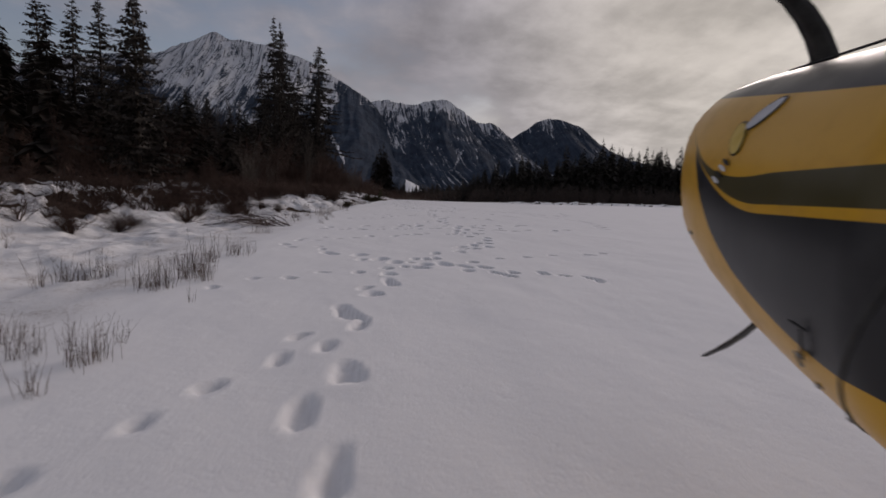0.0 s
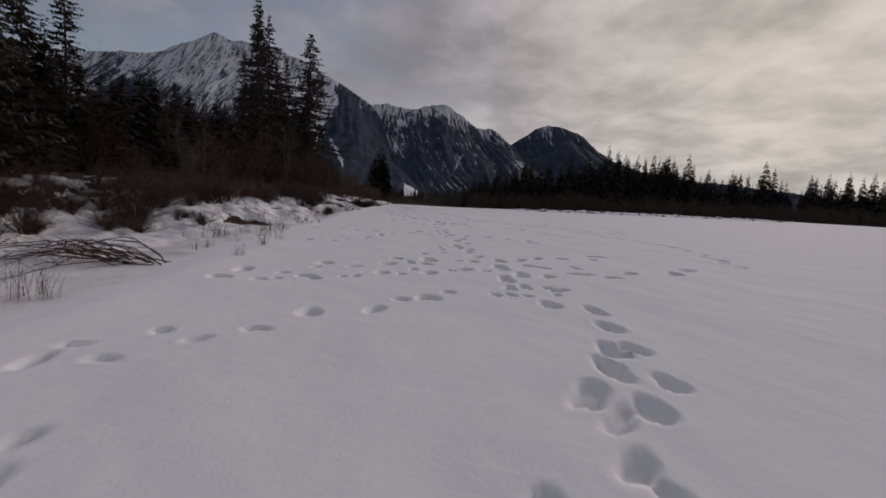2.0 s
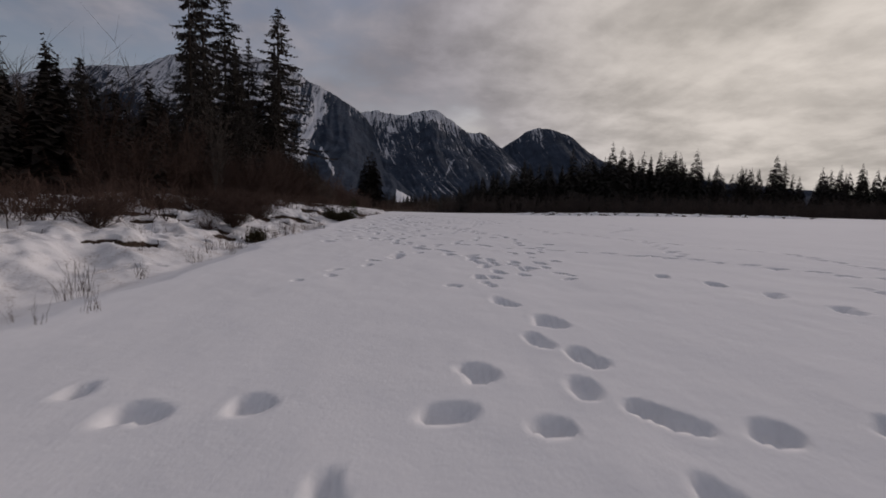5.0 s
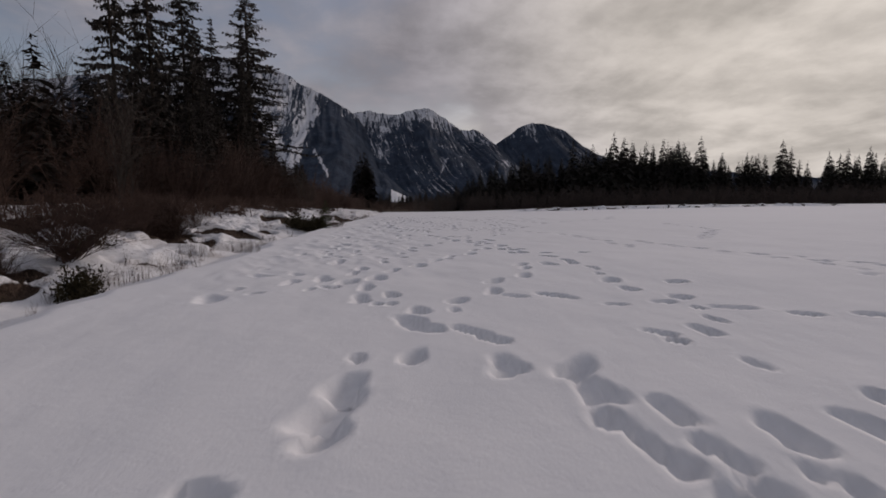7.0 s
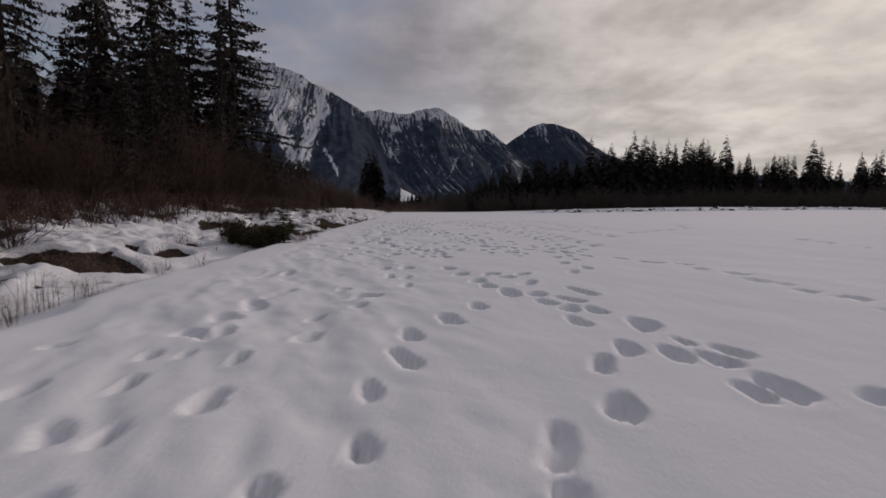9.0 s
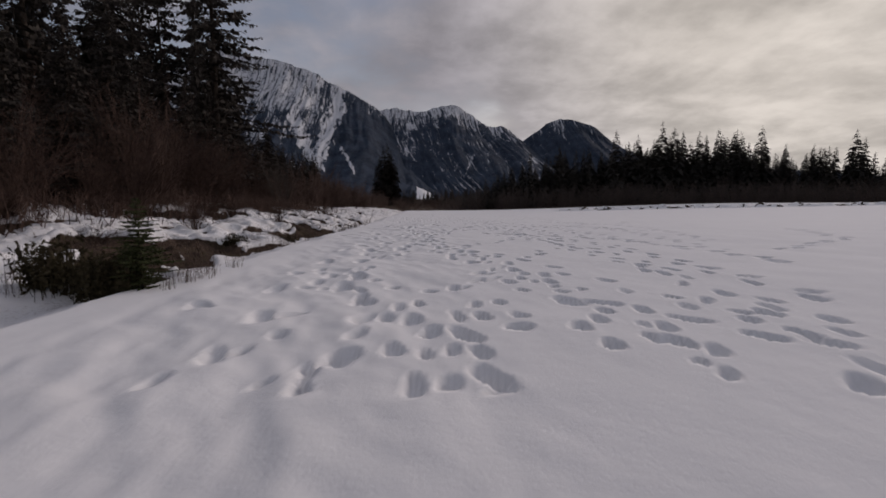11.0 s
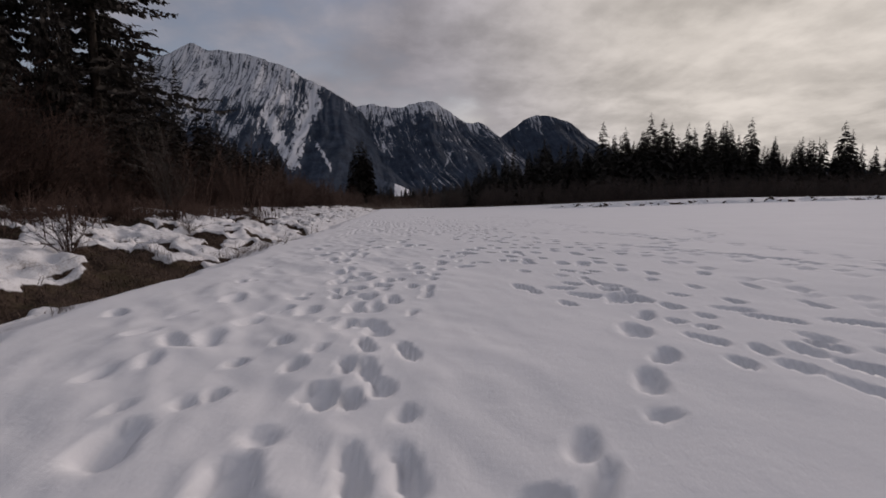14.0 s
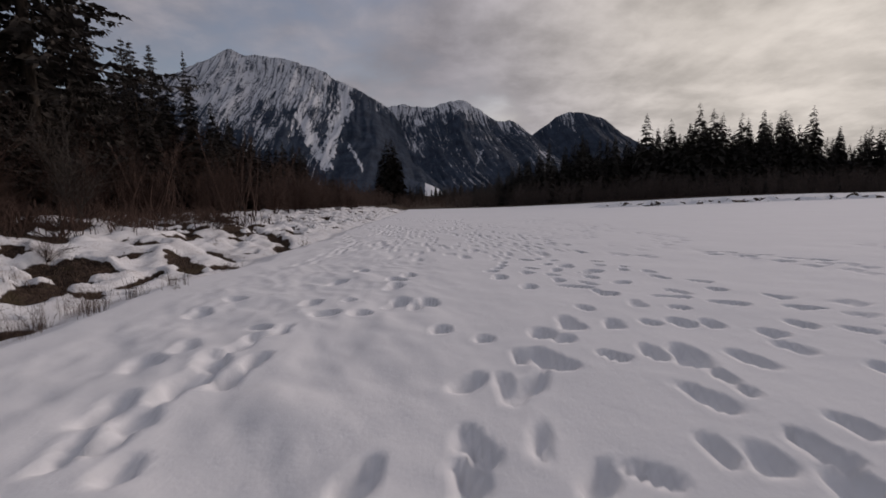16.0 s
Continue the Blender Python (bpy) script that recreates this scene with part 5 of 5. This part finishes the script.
# ---------------------------------------------------------------- the light aircraft
plane_top = new("light_aircraft")
plane_top.matrix_world = pose(0, 0, 0, 0, 0, -7.57)
tagged(plane_top, "yellow and black light aircraft nose with swept propeller, on skis", "aircraft")
CX = 1.215


def ring(y, a, lo, hi, n=40, power=2.5):
    cz, b = (lo + hi) / 2, (hi - lo) / 2
    out = []
    for i in range(n):
        t = 2 * math.pi * i / n
        c, s = math.cos(t), math.sin(t)
        out.append((CX + a * math.copysign(abs(c) ** (2 / power), c), y, cz + b * math.copysign(abs(s) ** (2 / power), s)))
    return out


def loft(rings, cap=True):
    bm = bmesh.new()
    vs = [[bm.verts.new(p) for p in r] for r in rings]
    for r0, r1 in zip(vs, vs[1:]):
        for i in range(len(r0)):
            j = (i + 1) % len(r0)
            bm.faces.new((r0[i], r0[j], r1[j], r1[i]))
    if cap:
        bm.faces.new(vs[0])
        bm.faces.new(vs[-1][::-1])
    bmesh.ops.recalc_face_normals(bm, faces=bm.faces)
    for f in bm.faces:
        f.smooth = True
    return bm


STATIONS = ((1.80, 0.22, 1.24, 1.64), (1.785, 0.295, 1.17, 1.69), (1.74, 0.355, 1.11, 1.715), (1.65, 0.395, 1.045, 1.727), (1.5, 0.418, 0.955, 1.727), (1.3, 0.438, 0.87, 1.715),
            (1.1, 0.46, 0.81, 1.70), (0.85, 0.50, 0.755, 1.69), (0.70, 0.512, 0.742, 1.69))
cowling = part("cowling", loft([ring(*s) for s in STATIONS]), COWL, plane_top, "glossy yellow and black painted cowling")
REAR = ((0.695, 0.510, 0.744, 1.688), (0.5, 0.51, 0.74, 1.70), (0.0, 0.52, 0.73, 1.72), (-0.5, 0.52, 0.74, 1.72), (-0.9, 0.50, 0.75, 1.70))
part("fuselage", loft([ring(*s) for s in REAR]), COWL, plane_top)


def blade(angle, bend, start, reach, broad):
    """A propeller blade that sweeps back by bend degrees a metre past the radius start."""
    bm = bmesh.new()
    rings = []
    for i in range(17):
        s = i / 16
        rad = 0.06 + (reach - 0.06) * s
        chord = broad * (0.45 + 0.55 * math.sin(math.pi * min(1, 0.25 + 0.62 * s))) * (1 if s < 0.9 else 1 - 5 * (s - 0.9))
        pitch = radians(30 * s - 46)
        th = 0.022 * (1 - 0.75 * s)
        turn = Matrix.Translation((CX, 1.90, 1.45)) @ Matrix.Rotation(radians(angle + bend * max(0.0, rad - start)), 4, "Y")
        row = []
        for u, v in ((-0.5, 0), (-0.2, 0.5), (0.2, 0.42), (0.5, 0), (0.2, -0.35), (-0.2, -0.42)):
            cx, cy = u * chord, v * th
            row.append(turn @ Vector((cx * math.cos(pitch) - cy * math.sin(pitch), cx * math.sin(pitch) + cy * math.cos(pitch), rad)))
        rings.append(row)
    vs = [[bm.verts.new(p) for p in r] for r in rings]
    for r0, r1 in zip(vs, vs[1:]):
        for i in range(6):
            bm.faces.new((r0[i], r0[(i + 1) % 6], r1[(i + 1) % 6], r1[i]))
    bm.faces.new(vs[0])
    bm.faces.new(vs[-1][::-1])
    bmesh.ops.recalc_face_normals(bm, faces=bm.faces)
    for f in bm.faces:
        f.smooth = True
    return part("propeller_blade", bm, BLACK_METAL, plane_top, "dark propeller blade")


blade(34, -140, 0.44, 0.86, 0.12)
blade(167, 110, 0.60, 0.79, 0.115)
hub = bmesh.new()
bmesh.ops.create_cone(hub, cap_ends=True, segments=28, radius1=0.13, radius2=0.03, depth=0.22, matrix=Matrix.Translation((CX, 1.95, 1.45)) @ Matrix.Rotation(radians(-90), 4, "X"))
part("spinner", hub, BLACK_METAL, plane_top)


def rod(p, q, r, name, mat, parent, sides=10, label=""):
    v, f = [], []
    tube(v, f, [np.array(p), np.array(q)], [r, r], sides)
    f += [tuple(range(sides)), tuple(range(2 * sides - 1, sides - 1, -1))]
    return part(name, mesh_from(name, v, f, mat, True), mat, parent, label)


for sx in (-1, 1):
    rod((CX + sx * 0.40, -0.35, 0.85), (CX + sx * 0.85, -0.45, 0.16), 0.03, "gear_leg", BLACK_METAL, plane_top)
    sk = bmesh.new()
    bmesh.ops.create_cube(sk, size=1.0, matrix=Matrix.Translation((CX + sx * 0.85, -0.5, 0.07)) @ Matrix.Diagonal((0.26, 1.2, 0.10, 1)))
    bmesh.ops.bevel(sk, geom=sk.edges[:], offset=0.03, segments=3, affect="EDGES")
    part("ski", sk, SKI, plane_top)


# drain fittings and screws on the underside of the cowling, a stay wire above it
def at_side(y, z, push=0.0):
    """A place on the cowling's near side at that station and height."""
    ys = [q[0] for q in STATIONS][::-1]
    a, lo, hi = (np.interp(y, ys, [q[k] for q in STATIONS][::-1]) for k in (1, 2, 3))
    v = min(0.999, abs((z - (lo + hi) / 2) / ((hi - lo) / 2)))
    return (CX - a * (1 - v ** 2.5) ** (1 / 2.5) - push, y, z)


sv, sf = [], []
seam_z = [1.30 - 0.025 * i for i in range(20)]
tube(sv, sf, [np.array(at_side(0.72 + 0.55 * max(0.0, 1.22 - z), z)) for z in seam_z], [0.004 + 0.005 * max(0.0, min(1.0, (z - 0.98) * 5)) for z in seam_z], 6)
part("panel_seam", mesh_from("panel_seam", sv, sf, BLACK_METAL, True), BLACK_METAL, plane_top, "black cowling joint")


def bolt(y, z, r=0.008):
    bm = bmesh.new()
    bmesh.ops.create_uvsphere(bm, u_segments=10, v_segments=6, radius=r, matrix=Matrix.Translation(at_side(y, z)))
    for f in bm.faces:
        f.smooth = True
    part("screw", bm, STEEL, cowling)


for y, z in ((1.58, 1.20), (0.98, 0.92), (0.93, 0.87)):
    bolt(y, z)
rod(at_side(0.94, 1.05, 0.012), at_side(0.96, 0.985, 0.014), 0.003, "drain_pipe", BLACK_METAL, cowling)
rod(at_side(0.94, 1.05, 0.0), at_side(0.965, 1.065, 0.018), 0.003, "drain_bracket", BLACK_METAL, cowling)
rod(at_side(0.99, 0.99, 0.010), at_side(0.985, 0.96, 0.012), 0.004, "hook", STEEL, cowling)
rod(at_side(0.99, 0.99, 0.010), at_side(0.96, 0.985, 0.012), 0.003, "hook", STEEL, cowling)
rod((CX - 0.14, 1.55, 1.722), (CX - 0.10, 0.2, 1.715), 0.004, "stay_wire", BLACK_METAL, plane_top, 6)
rod((CX - 0.12, 1.55, 1.70), (CX - 0.12, 1.55, 1.724), 0.006, "wire_post", BLACK_METAL, plane_top, 6)


# painted emblem on the cowling's side: a pale leaf shape over dark slanting bars
def on_side(y, z, push=0.003):
    return Vector(at_side(y, z, push))


def emblem_patch(name, outline, mat, push):
    bm = bmesh.new()
    vs = [bm.verts.new(on_side(y, z, push)) for y, z in outline]
    lift = [bm.verts.new(on_side(y, z, push - 0.002)) for y, z in outline]
    bm.faces.new(vs)
    n = len(vs)
    for i in range(n):
        bm.faces.new((vs[i], vs[(i + 1) % n], lift[(i + 1) % n], lift[i]))
    bmesh.ops.recalc_face_normals(bm, faces=bm.faces)
    part(name, bm, mat, cowling)


WHITE_PAINT = material("white_paint", two_tone((0.55, 0.55, 0.58), (0.72, 0.72, 0.74), 12.0), 0.35)
PALE_YELLOW = material("pale_yellow_paint", two_tone((0.60, 0.40, 0.06), (0.72, 0.52, 0.12), 12.0), 0.35)


def oval(cy, cz, a, b, tilt, n=14):
    c, s = math.cos(radians(tilt)), math.sin(radians(tilt))
    return [(cy + a * math.cos(t) * c - b * math.sin(t) * s, cz + a * math.cos(t) * s + b * math.sin(t) * c) for t in (2 * math.pi * i / n for i in range(n))]


emblem_patch("emblem_outline", oval(1.26, 1.535, 0.062, 0.026, -32), BLACK_METAL, 0.003)
emblem_patch("emblem_leaf", oval(1.26, 1.535, 0.056, 0.021, -32), WHITE_PAINT, 0.005)
emblem_patch("emblem_outline", oval(1.325, 1.478, 0.050, 0.034, 70), BLACK_METAL, 0.003)
emblem_patch("emblem_field", oval(1.325, 1.478, 0.045, 0.029, 70), PALE_YELLOW, 0.005)
for i in range(4):
    emblem_patch("emblem_bar", oval(1.345 + 0.014 * i, 1.415 - 0.016 * i, 0.022, 0.006, 25), BLACK_METAL if i % 2 == 0 else WHITE_PAINT, 0.004)
